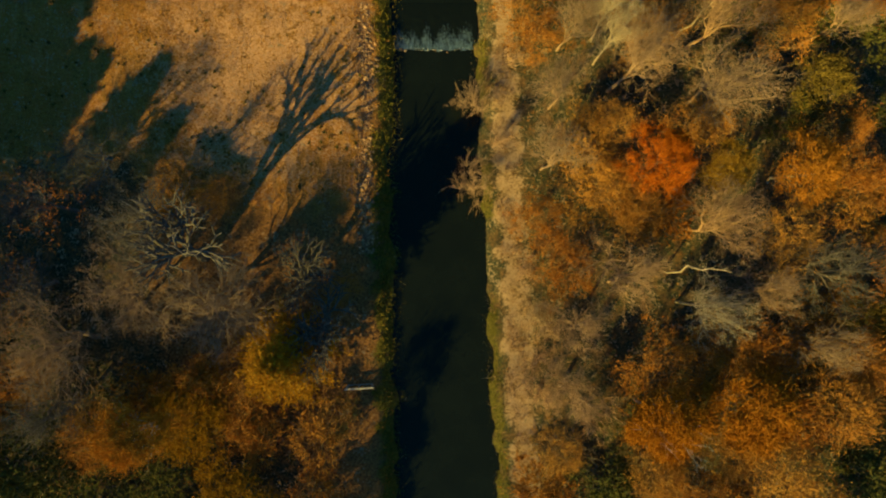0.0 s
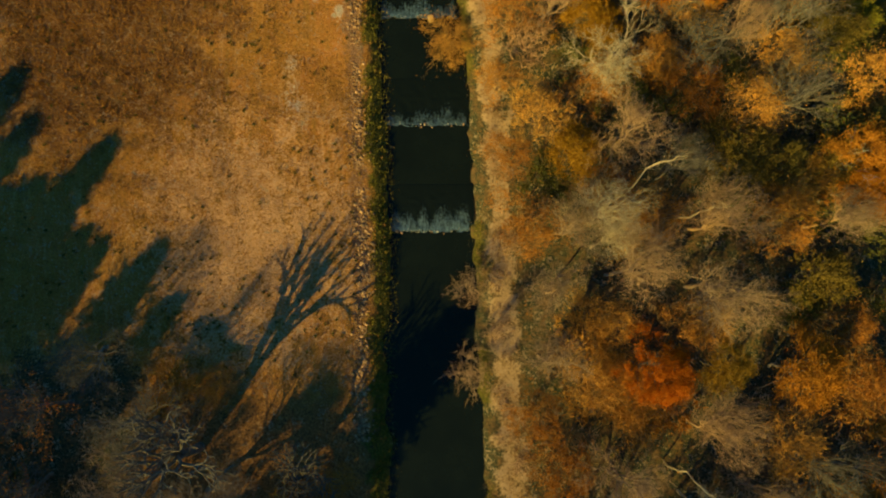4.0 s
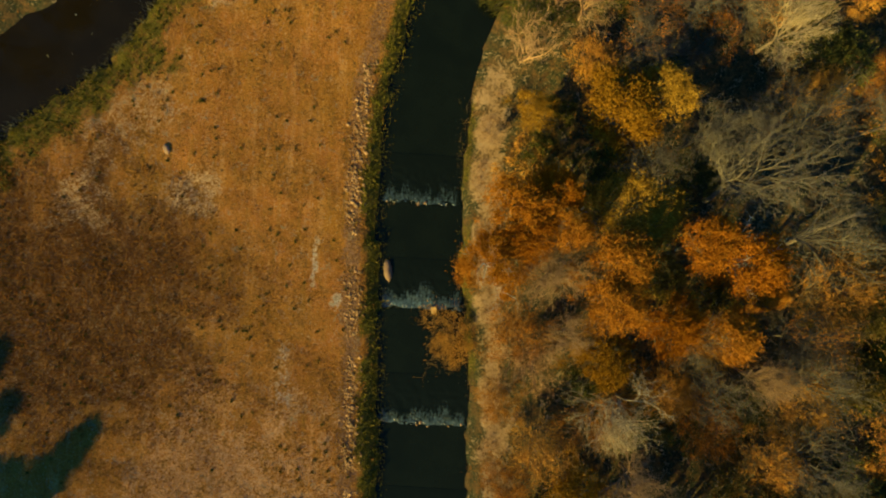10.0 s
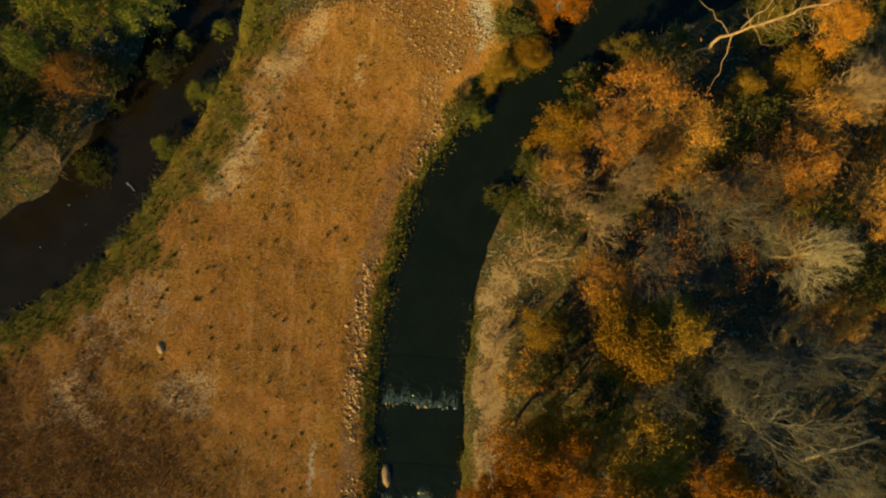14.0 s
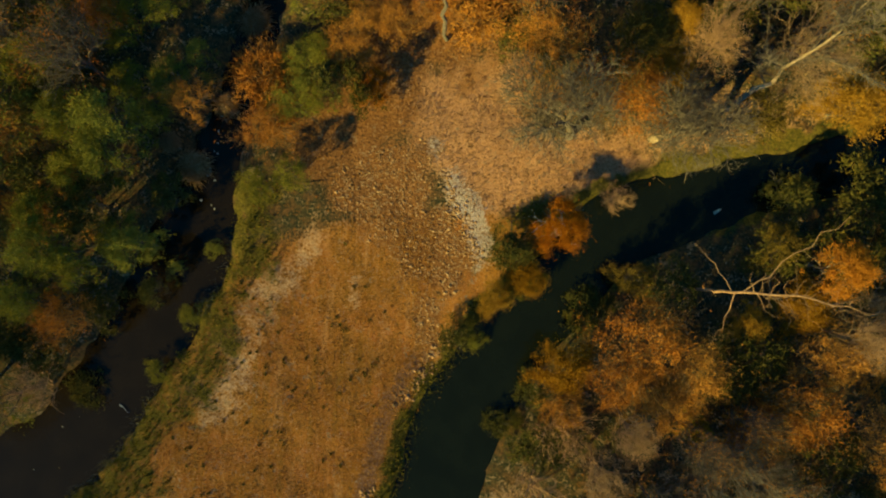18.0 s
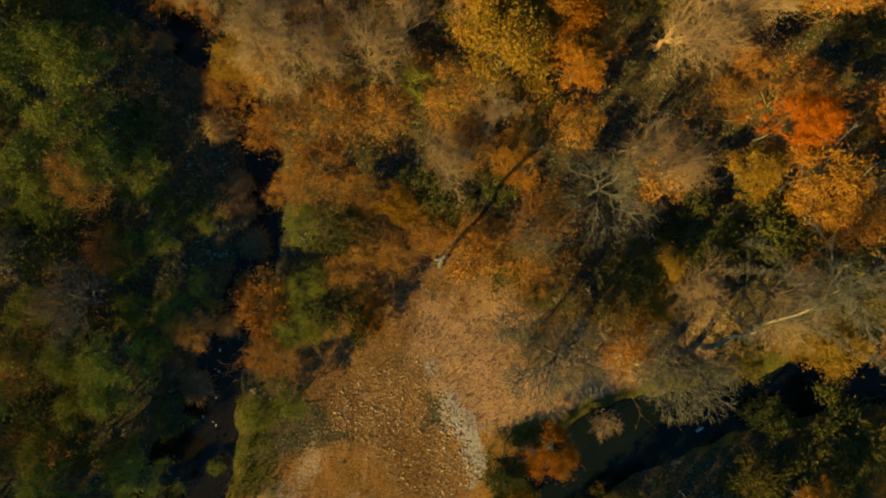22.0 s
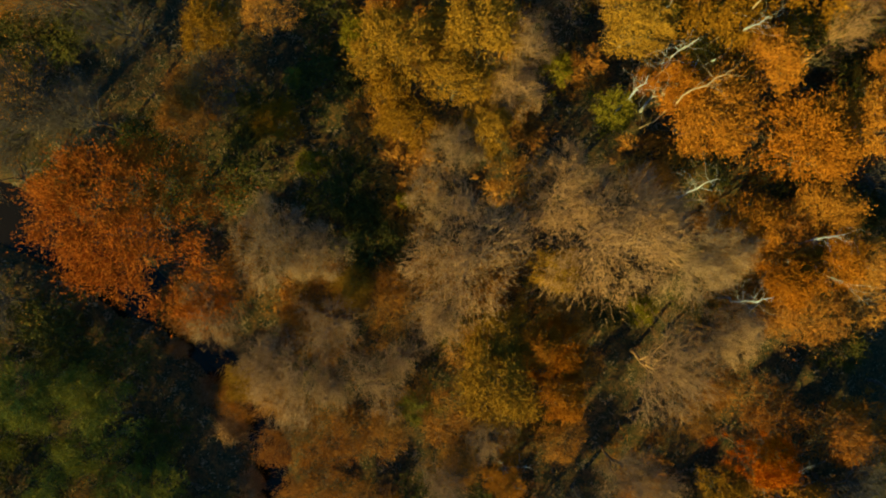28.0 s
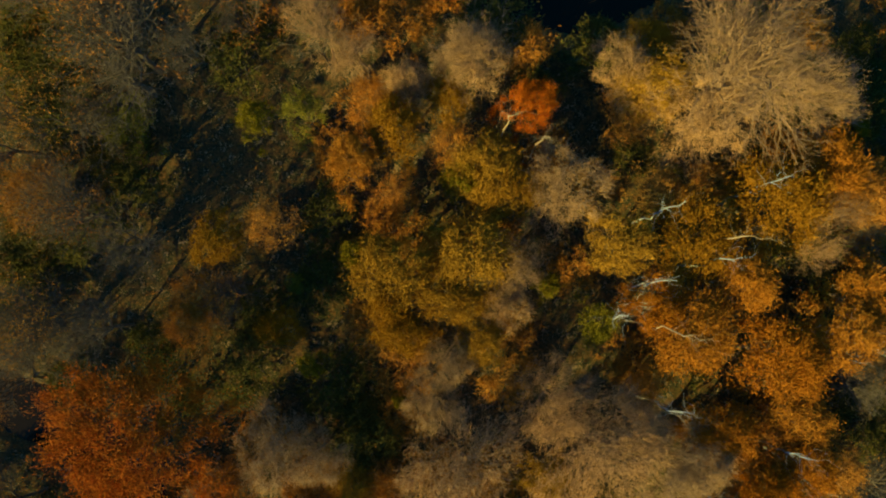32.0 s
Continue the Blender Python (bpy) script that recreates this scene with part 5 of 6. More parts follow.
plant("haze", 11.4, 137.4, 6.0, 12.0)
plant("haze", 15.3, 139.6, 2.9, 10.0)
plant("haze", -4.3, 140.4, 2.7, 8.0)
plant("haze", 7.4, 141.7, 3.8, 10.0)
plant("haze", -3.0, 144.6, 2.7, 9.0)
plant("haze", 2.1, 150.0, 2.3, 10.0)
plant("haze", 2.6, 154.0, 2.9, 11.0)
plant("haze", 7.0, 161.7, 3.9, 12.0)
plant("haze", 20.4, 169.4, 4.4, 11.0)
plant("haze", -8.4, 170.8, 2.9, 10.0)
plant("haze", 14.0, 172.2, 3.6, 10.0)
plant("haze", 31.2, 172.2, 5.0, 11.0)
plant("haze", -2.0, 173.2, 3.5, 11.0)
plant("haze", 12.4, 174.6, 3.1, 9.0)
plant("olive", -50.0, 64.0, 2.8, 6.6)
plant("olive", -48.6, 69.3, 2.8, 7.6)
plant("olive", -38.7, 71.6, 3.1, 7.5)
plant("olive", -49.2, 73.0, 3.6, 10.1)
plant("olive", -25.9, 74.3, 1.2, 2.0)
plant("olive", -49.8, 77.3, 2.9, 7.5)
plant("olive", -44.1, 77.7, 2.8, 8.7)
plant("olive", 1.6, 79.2, 1.2, 2.0)
plant("olive", -23.3, 79.4, 1.2, 2.0)
plant("olive", -35.0, 80.4, 2.0, 9.0)
plant("olive", -30.8, 83.4, 2.1, 9.0)
plant("olive", -42.6, 83.8, 3.3, 7.1)
plant("olive", -33.9, 84.6, 2.3, 9.0)
plant("olive", -27.0, 85.1, 2.2, 8.0)
plant("olive", -21.8, 85.5, 1.0, 2.0)
plant("olive", -29.4, 85.9, 2.3, 3.6)
plant("olive", -48.8, 87.1, 2.7, 10.2)
plant("olive", -34.2, 87.5, 2.5, 8.0)
plant("olive", -41.7, 89.2, 3.6, 8.2)
plant("olive", -46.7, 90.0, 2.7, 8.5)
plant("olive", -32.1, 91.2, 2.3, 7.0)
plant("olive", -17.4, 91.3, 1.8, 3.2)
plant("olive", -14.6, 92.4, 1.8, 3.2)
plant("olive", -29.5, 93.2, 2.5, 8.0)
plant("olive", -38.4, 94.2, 3.9, 7.8)
plant("olive", -45.4, 94.6, 3.4, 8.4)
plant("olive", -29.3, 95.4, 2.7, 9.0)
plant("olive", -32.9, 95.8, 2.5, 8.0)
plant("olive", -27.6, 96.2, 2.1, 3.6)
plant("olive", -42.3, 97.7, 3.2, 8.1)
plant("olive", -13.1, 99.1, 1.8, 3.2)
plant("olive", -15.2, 99.2, 2.4, 3.2)
plant("olive", -29.3, 99.5, 2.2, 3.6)
plant("olive", -25.4, 99.7, 2.3, 3.6)
plant("olive", -36.0, 99.7, 2.5, 8.0)
plant("olive", -23.3, 102.3, 1.2, 3.6)
plant("olive", -14.4, 102.5, 2.1, 3.2)
plant("olive", -13.0, 103.4, 1.6, 3.2)
plant("olive", -30.6, 104.3, 2.7, 3.6)
plant("olive", -26.9, 106.4, 2.0, 3.6)
plant("olive", -39.5, 107.1, 3.4, 6.6)
plant("olive", -22.9, 107.7, 1.1, 3.6)
plant("olive", -14.8, 108.4, 1.9, 3.2)
plant("olive", -35.6, 108.9, 2.7, 8.0)
plant("olive", -48.9, 110.3, 2.8, 7.8)
plant("olive", -37.6, 111.6, 2.9, 8.0)
plant("olive", -29.3, 111.9, 2.8, 3.6)
plant("olive", -31.7, 112.4, 2.7, 8.0)
plant("olive", -48.9, 113.8, 3.2, 8.0)
plant("olive", -34.9, 115.4, 2.7, 8.0)
plant("olive", -42.6, 116.7, 2.8, 8.9)
plant("olive", -48.4, 118.3, 2.6, 7.9)
plant("olive", -33.7, 119.1, 3.2, 8.0)
plant("olive", -38.2, 119.8, 2.9, 8.0)
plant("olive", -40.1, 120.5, 3.2, 10.3)
plant("olive", -5.1, 120.7, 2.0, 6.0)
plant("olive", -35.4, 121.3, 2.4, 9.0)
plant("olive", -45.9, 122.5, 2.6, 6.5)
plant("olive", -49.0, 129.6, 3.1, 8.9)
plant("olive", -18.5, 151.1, 1.4, 5.0)
plant("olive", -35.6, 166.0, 3.1, 8.0)
plant("olive", -18.8, 168.4, 2.5, 8.0)
plant("green", -39.7, -31.9, 3.4, 4.6)
plant("green", 28.7, -31.5, 2.8, 5.0)
plant("green", -35.5, -31.4, 3.3, 5.1)
plant("green", 12.7, -30.6, 3.2, 3.9)
plant("green", 15.7, -27.6, 3.3, 4.7)
plant("green", 45.8, -25.9, 3.6, 5.3)
plant("green", 36.3, -25.7, 3.0, 4.5)
plant("green", -41.9, -25.5, 3.5, 4.2)
plant("green", 12.0, -24.1, 3.6, 3.7)
plant("green", 40.7, -23.7, 3.9, 3.5)
plant("green", -29.9, -21.9, 5.6, 3.7)
plant("green", 45.0, -21.3, 3.4, 3.3)
plant("green", 18.3, -20.6, 3.4, 4.8)
plant("green", -47.5, -20.4, 2.6, 4.7)
plant("green", -37.8, -19.1, 5.3, 8.9)
plant("green", 15.7, -18.0, 2.5, 5.6)
plant("green", -23.8, -17.7, 4.1, 3.1)
plant("green", -32.8, -17.1, 4.4, 7.9)
plant("green", 38.4, -16.9, 3.5, 6.8)
plant("green", -45.3, -14.9, 3.2, 4.5)
plant("green", 38.5, -14.9, 3.0, 5.0)
plant("green", -30.9, -14.0, 3.5, 6.8)
plant("green", 18.3, -12.6, 2.3, 5.2)
plant("green", -48.7, -10.6, 3.1, 4.8)
plant("green", -42.1, -9.4, 2.6, 3.6)
plant("green", -34.9, -6.0, 2.7, 3.2)
plant("green", -38.6, -3.6, 3.5, 5.4)
plant("green", 34.5, 15.0, 2.3, 5.0)
plant("green", 43.0, 15.2, 2.9, 4.8)
plant("green", 39.3, 22.3, 3.4, 6.7)
plant("green", 29.0, 23.1, 2.3, 5.0)
plant("green", 11.3, 26.7, 2.3, 5.0)
plant("green", 38.7, 31.0, 3.4, 6.7)
plant("green", 23.2, 33.5, 2.0, 4.0)
plant("green", 40.7, 33.9, 2.5, 5.0)
plant("green", 18.2, 33.9, 2.7, 4.2)
plant("green", 28.2, 35.9, 2.8, 4.5)
plant("green", 14.2, 37.3, 1.7, 5.0)
plant("green", 45.9, 38.6, 2.8, 4.7)
plant("green", 42.7, 39.7, 3.0, 4.1)
plant("green", 38.4, 39.8, 3.0, 6.2)
plant("green", 45.8, 42.2, 3.6, 3.9)
plant("green", 40.5, 44.1, 3.2, 4.5)
plant("green", 25.3, 46.1, 2.2, 5.0)
plant("green", 17.9, 48.4, 1.9, 5.0)
plant("green", 44.3, 50.4, 3.1, 4.2)
plant("green", 14.6, 55.9, 2.5, 6.0)
plant("green", 23.0, 56.6, 2.0, 4.0)
plant("green", 9.1, 57.7, 1.6, 5.0)
plant("green", 43.9, 60.4, 3.7, 5.0)
plant("green", 10.8, 61.0, 1.6, 5.0)
plant("green", 35.3, 67.4, 2.4, 6.0)
plant("green", 32.8, 67.6, 2.8, 6.0)
plant("green", 6.8, 70.3, 1.2, 2.0)
plant("green", 8.7, 71.5, 3.0, 3.5)
plant("green", 14.8, 72.0, 1.5, 4.2)
plant("green", 4.8, 72.1, 1.5, 1.8)
plant("green", -42.9, 72.2, 3.4, 4.5)
plant("green", -32.6, 72.3, 2.0, 2.0)
plant("green", 41.4, 72.6, 2.8, 4.4)
plant("green", 31.6, 72.7, 2.8, 5.0)
plant("green", 45.3, 74.5, 3.2, 4.4)
plant("green", 7.0, 75.2, 1.5, 1.8)
plant("green", -35.7, 76.6, 2.3, 5.0)
plant("green", 23.1, 77.8, 2.2, 5.0)
plant("green", -39.3, 78.4, 3.9, 3.3)
plant("green", 0.4, 79.4, 1.7, 1.9)
plant("green", 25.0, 79.8, 2.6, 6.0)
plant("green", -30.6, 79.9, 2.1, 4.0)
plant("green", -26.5, 81.6, 1.4, 4.2)
plant("green", 39.8, 82.0, 3.0, 3.6)
plant("green", 11.6, 82.4, 2.2, 2.2)
plant("green", 11.7, 82.6, 1.5, 3.0)
plant("green", 6.1, 84.7, 1.7, 1.9)
plant("green", 18.1, 85.1, 2.2, 5.0)
plant("green", 4.7, 86.9, 1.8, 3.0)
plant("green", 4.5, 87.0, 2.2, 2.2)
plant("green", 32.5, 87.6, 3.6, 4.2)
plant("green", -31.8, 88.3, 2.3, 6.0)
plant("green", 27.2, 88.3, 2.6, 3.8)
plant("green", -25.5, 89.9, 1.9, 4.0)
plant("green", -35.9, 90.9, 2.6, 6.0)
plant("green", 42.6, 91.7, 3.7, 4.6)
plant("green", 34.2, 93.1, 3.9, 4.8)
plant("green", 28.0, 93.3, 2.0, 4.0)
plant("green", 27.9, 93.7, 2.0, 2.0)
plant("green", 33.5, 94.1, 2.2, 4.0)
plant("green", -35.8, 98.2, 3.1, 4.2)
plant("green", -8.7, 99.2, 1.4, 4.2)
plant("green", -12.1, 100.5, 1.7, 4.0)
plant("green", -9.8, 101.1, 1.5, 4.0)
plant("green", -36.0, 104.1, 3.5, 6.0)
plant("green", 4.6, 105.2, 2.7, 3.2)
plant("green", -39.2, 106.4, 3.0, 6.0)
plant("green", 30.5, 106.9, 3.2, 7.0)
plant("green", -11.1, 108.0, 2.1, 4.0)
plant("green", 20.9, 109.0, 3.2, 3.6)
plant("green", -25.5, 109.1, 2.2, 4.0)
plant("green", 24.9, 110.4, 3.6, 7.0)
plant("green", -1.5, 110.8, 2.0, 4.0)
plant("green", 34.4, 111.4, 3.0, 5.2)
plant("green", -3.7, 111.9, 2.8, 4.9)
plant("green", 19.6, 111.9, 1.7, 4.5)
plant("green", 42.9, 112.5, 4.0, 4.6)
plant("green", 2.3, 112.7, 2.2, 5.0)
plant("green", -44.5, 113.7, 3.1, 3.2)
plant("green", -28.5, 116.1, 2.2, 4.0)
plant("green", 7.7, 119.3, 1.8, 4.0)
plant("green", -33.9, 123.7, 3.3, 6.0)
plant("green", -40.5, 124.3, 3.0, 3.6)
plant("green", -48.3, 125.4, 3.6, 3.7)
plant("green", -39.6, 126.4, 3.3, 6.0)
plant("green", -1.5, 128.4, 3.8, 4.4)
plant("green", 35.5, 128.6, 3.2, 4.0)
plant("green", 11.9, 130.9, 2.1, 5.0)
plant("green", 33.1, 131.5, 3.1, 3.2)
plant("green", -19.6, 132.4, 1.8, 5.0)
plant("green", 22.4, 132.5, 3.3, 3.4)
plant("green", -11.1, 134.6, 2.8, 4.0)
plant("green", -10.9, 135.2, 3.1, 4.7)
plant("green", -8.6, 136.1, 2.2, 5.0)
plant("green", 34.6, 136.5, 3.9, 4.6)
plant("green", 24.2, 136.6, 3.5, 3.9)
plant("green", -10.8, 138.2, 2.0, 4.0)
plant("green", 44.5, 138.5, 3.0, 4.4)
plant("green", 41.1, 138.8, 2.7, 4.6)
plant("green", -11.4, 138.9, 2.1, 4.9)
plant("green", -40.3, 139.5, 2.7, 4.1)
plant("green", 36.3, 140.8, 2.7, 5.3)
plant("green", -13.6, 140.9, 3.6, 4.9)
plant("green", -29.8, 141.5, 3.3, 5.0)
plant("green", -23.1, 142.4, 3.9, 4.0)
plant("green", 43.1, 142.5, 3.7, 5.2)
plant("green", -49.6, 143.7, 3.3, 4.3)
plant("green", -32.8, 145.1, 2.7, 5.0)
plant("green", 30.3, 145.8, 3.2, 3.7)
plant("green", -45.5, 146.0, 3.8, 4.1)
plant("green", 21.6, 146.0, 3.2, 3.8)
plant("green", -23.1, 148.4, 2.7, 3.2)
plant("green", 45.2, 151.1, 3.8, 3.3)
plant("green", -48.1, 151.2, 3.6, 4.9)
plant("green", -16.5, 151.6, 3.3, 4.0)
plant("green", 37.5, 153.7, 3.7, 4.1)
plant("green", -45.3, 153.9, 3.1, 4.5)
plant("green", -13.3, 154.4, 2.7, 3.2)
plant("green", -40.6, 155.3, 3.9, 3.2)
plant("green", 40.8, 155.9, 3.3, 3.3)
plant("green", 32.9, 157.4, 4.4, 7.2)
plant("green", -49.3, 158.3, 3.3, 5.3)
plant("green", -16.3, 158.9, 3.1, 4.4)
plant("green", 19.6, 159.5, 3.9, 3.2)
plant("green", -35.7, 161.1, 3.0, 3.4)
plant("green", 34.6, 162.6, 3.2, 4.2)
plant("green", 22.3, 163.0, 3.1, 3.4)
plant("green", -38.3, 163.6, 2.8, 3.9)
plant("green", 28.1, 165.2, 4.0, 3.2)
plant("green", 46.0, 165.8, 3.2, 4.3)
plant("green", 32.1, 166.0, 2.9, 3.4)
plant("green", 41.9, 166.3, 2.9, 3.9)
plant("green", 14.8, 166.3, 2.6, 5.0)
plant("green", -42.9, 166.7, 3.9, 6.8)
plant("green", 35.7, 167.1, 2.8, 4.6)
plant("green", 32.1, 170.6, 2.8, 5.4)
plant("green", 37.0, 171.6, 3.7, 6.5)
plant("green", -43.7, 172.0, 3.7, 5.1)
plant("green", 45.9, 172.1, 3.6, 4.0)
plant("green", 4.9, 172.5, 2.9, 4.6)
plant("green", -48.4, 173.0, 3.8, 4.2)
plant("green", -25.7, 173.6, 3.4, 6.2)
plant("green", 40.6, 174.6, 3.5, 4.1)
plant("green", 32.6, 174.7, 3.4, 3.7)
plant("green", -46.4, 175.9, 4.0, 5.0)
plant("green", -48.0, 176.7, 2.7, 4.1)
plant("green", 10.7, 176.9, 3.1, 6.0)
plant("green", 10.2, 177.0, 3.4, 6.2)
plant("green", -25.5, 177.7, 3.7, 3.8)
plant("green", 38.3, 178.9, 2.7, 4.1)
plant("green", -18.5, 179.0, 2.7, 4.2)
plant("green", -0.2, 179.6, 3.9, 4.4)
plant("green", 26.8, 180.7, 3.7, 5.1)
plant("green", -49.3, 184.2, 3.7, 4.4)
plant("green", -3.1, 184.4, 3.5, 4.2)
plant("green", -44.2, 184.4, 3.1, 4.3)
plant("green", 45.5, 185.6, 2.8, 3.5)
plant("lime", 39.3, 41.0, 2.1, 7.0)
plant("lime", 20.7, 73.3, 1.3, 5.0)
plant("lime", 15.6, 131.0, 1.7, 6.0)
plant("lime", -7.5, 140.0, 1.0, 5.0)
plant("lime", -16.4, 143.0, 1.5, 5.0)
plant("lime", 11.4, 149.0, 2.3, 9.0)
plant("lime", 6.0, 152.4, 1.8, 9.0)
plant("lime", -12.4, 154.3, 1.7, 10.0)
plant("lime", -2.4, 161.9, 2.3, 10.0)
plant("lime", -23.1, 167.0, 1.9, 8.0)
plant("lime", 36.0, 169.6, 2.4, 7.0)
plant("amber", -22.0, -30.3, 2.8, 4.8)
plant("amber", -13.2, -29.2, 3.4, 4.5)
plant("amber", -17.8, -27.8, 3.4, 6.8)
plant("amber", -10.9, -26.2, 2.7, 6.5)
plant("amber", -25.7, -26.0, 3.1, 5.0)
plant("amber", -16.5, -20.4, 4.1, 4.5)
plant("amber", -21.1, -12.5, 4.1, 4.5)
plant("amber", 26.4, 9.6, 2.3, 8.0)
plant("amber", 13.5, 28.6, 2.7, 7.0)
plant("amber", 15.2, 40.1, 2.6, 8.0)
plant("amber", 17.2, 52.3, 3.4, 9.0)
plant("amber", 15.1, 60.7, 3.5, 10.0)
plant("amber", 8.6, 61.0, 1.8, 6.0)
plant("amber", 18.6, 62.1, 2.3, 10.0)
plant("amber", 9.3, 77.8, 2.2, 6.0)
plant("amber", 24.2, 82.3, 1.5, 5.0)
plant("amber", 3.5, 83.1, 1.5, 3.0)
plant("amber", 28.2, 83.9, 2.4, 5.0)
plant("amber", 5.9, 84.7, 1.7, 3.0)
plant("amber", 31.2, 100.6, 3.1, 6.0)
plant("amber", 16.7, 103.2, 1.9, 4.0)
plant("amber", 17.1, 106.9, 1.6, 6.0)
plant("amber", -5.8, 110.4, 2.0, 5.0)
plant("amber", 27.2, 112.3, 1.9, 7.0)
plant("amber", 23.4, 114.8, 2.5, 8.0)
plant("amber", -21.2, 122.3, 2.2, 5.0)
plant("amber", 1.9, 124.0, 3.7, 10.0)
plant("amber", 2.6, 127.9, 2.8, 8.0)
plant("amber", -11.6, 131.7, 2.2, 6.0)
plant("amber", 6.9, 134.2, 2.6, 9.0)
plant("amber", -19.7, 146.8, 2.1, 6.0)
plant("amber", 0.0, 146.8, 2.6, 9.0)
plant("amber", -7.3, 147.0, 2.8, 9.0)
plant("amber", -8.9, 149.9, 2.7, 10.0)
plant("amber", -3.3, 150.8, 3.0, 11.0)
plant("amber", -8.5, 152.9, 4.3, 12.0)
plant("amber", -1.1, 154.8, 4.3, 12.0)
plant("amber", -26.1, 155.0, 2.9, 8.0)
plant("amber", 12.7, 156.8, 3.3, 11.0)
plant("amber", 20.0, 157.2, 4.0, 11.0)
plant("amber", 1.5, 161.1, 3.2, 11.0)
plant("amber", 27.6, 161.3, 4.5, 12.0)
plant("amber", -0.4, 163.0, 3.4, 11.0)
plant("amber", -9.2, 166.5, 3.1, 11.0)
plant("amber", -4.5, 169.6, 2.5, 9.0)
plant("amber", 15.7, 172.4, 4.0, 10.4)
plant("amber", 15.5, 177.3, 2.9, 6.3)
plant("orange", 20.2, -13.1, 3.1, 9.0)
plant("orange", -23.8, -12.8, 2.8, 11.4)
plant("orange", 19.5, -11.6, 3.2, 12.5)
plant("orange", 27.4, -11.5, 4.3, 9.0)
plant("orange", 32.9, 9.0, 3.1, 9.0)
plant("orange", 38.2, 24.7, 2.4, 10.3)
plant("orange", 37.9, 27.9, 2.6, 10.9)
plant("orange", 24.5, 42.9, 2.5, 11.0)
plant("orange", 19.8, 43.2, 2.6, 11.0)
plant("orange", 15.3, 44.8, 2.9, 11.0)
plant("orange", 28.1, 46.2, 1.3, 9.0)
plant("orange", 5.6, 47.7, 3.0, 11.0)
plant("orange", 15.5, 48.3, 3.1, 11.0)
plant("orange", 25.7, 48.6, 3.0, 11.0)
plant("orange", 8.1, 49.8, 2.6, 11.0)
plant("orange", 22.7, 49.8, 2.7, 11.0)
plant("orange", 11.1, 50.7, 2.4, 11.0)
plant("orange", 7.2, 52.0, 3.3, 12.0)
plant("orange", 9.8, 53.5, 2.3, 11.0)
plant("orange", 30.1, 87.4, 2.0, 8.0)
plant("orange", 8.7, 89.2, 2.4, 4.0)
plant("orange", -8.2, 100.4, 1.7, 2.0)
plant("orange", 28.1, 114.2, 3.5, 10.0)
plant("orange", 3.4, 114.7, 2.1, 6.0)
plant("orange", 7.8, 122.7, 2.6, 9.0)
plant("orange", 7.4, 126.6, 2.8, 8.0)
plant("orange", 5.6, 127.4, 2.2, 9.0)
plant("orange", 26.9, 134.5, 2.9, 11.0)
plant("orange", 31.4, 136.4, 2.9, 11.0)
plant("orange", 23.1, 139.2, 3.7, 10.0)
plant("orange", 30.8, 140.7, 3.1, 10.0)
plant("orange", 28.2, 146.8, 4.3, 12.0)
plant("orange", 19.4, 148.9, 4.3, 12.0)
plant("orange", 34.2, 149.2, 3.4, 12.0)
plant("orange", 15.8, 150.7, 2.6, 12.0)
plant("orange", 36.0, 152.8, 3.6, 11.0)
plant("orange", 24.3, 153.7, 3.3, 12.0)
plant("orange", -13.2, 162.8, 2.5, 11.0)
plant("orange", 32.2, 164.9, 4.2, 11.0)
plant("red", 19.4, 9.5, 2.9, 12.0)
plant("red", 25.5, 118.7, 2.7, 12.0)
plant("red", -30.6, 136.7, 8.4, 14.0)
plant("red", 3.3, 169.0, 2.7, 13.0)
plant("rust", 33.3, -20.7, 3.8, 9.1)
plant("rust", -9.3, -19.7, 2.9, 7.6)
plant("rust", 22.7, -19.7, 3.8, 9.1)
plant("rust", 19.7, -17.1, 2.9, 7.6)
plant("rust", 30.8, -17.0, 3.4, 8.4)
plant("rust", 11.5, -15.3, 2.5, 6.8)
plant("rust", 26.1, -15.2, 2.9, 7.6)
plant("rust", -27.8, -13.3, 3.8, 8.0)
plant("rust", 32.0, -12.3, 3.2, 8.0)
plant("rust", 35.1, -11.2, 3.8, 9.1)
plant("rust", 20.9, -8.0, 3.9, 7.0)
plant("rust", 38.0, -7.4, 3.4, 8.4)
plant("rust", 26.3, -7.3, 3.5, 7.0)
plant("rust", 30.3, -6.4, 3.7, 7.0)
plant("rust", -7.8, -1.1, 1.9, 3.0)
plant("rust", 12.1, 0.6, 3.3, 7.0)
plant("rust", 31.7, 3.5, 3.6, 8.0)
plant("rust", 10.1, 5.0, 2.7, 6.0)
plant("rust", 18.6, 5.4, 3.1, 7.0)
plant("rust", -19.3, 7.7, 1.8, 2.0)
plant("rust", 38.5, 8.1, 3.3, 8.0)
plant("rust", 15.2, 8.4, 3.1, 7.0)
plant("rust", 16.3, 13.4, 2.5, 7.0)
plant("rust", 24.8, 13.4, 2.8, 7.0)
plant("rust", 37.4, 13.4, 2.8, 7.0)
plant("rust", 9.5, 22.3, 2.9, 6.0)
plant("rust", 31.8, 22.5, 3.6, 8.0)
plant("rust", 20.2, 22.6, 3.1, 7.0)
plant("rust", 16.7, 24.9, 2.8, 6.0)
plant("rust", 34.6, 26.3, 2.8, 6.0)
plant("rust", 8.0, 28.6, 2.3, 5.0)
plant("rust", 10.5, 31.7, 3.2, 7.0)
plant("rust", 29.1, 32.3, 3.1, 8.0)
plant("rust", 39.8, 34.5, 3.4, 8.4)
plant("rust", 15.6, 34.8, 3.1, 6.0)
plant("rust", 24.6, 35.0, 3.4, 6.0)
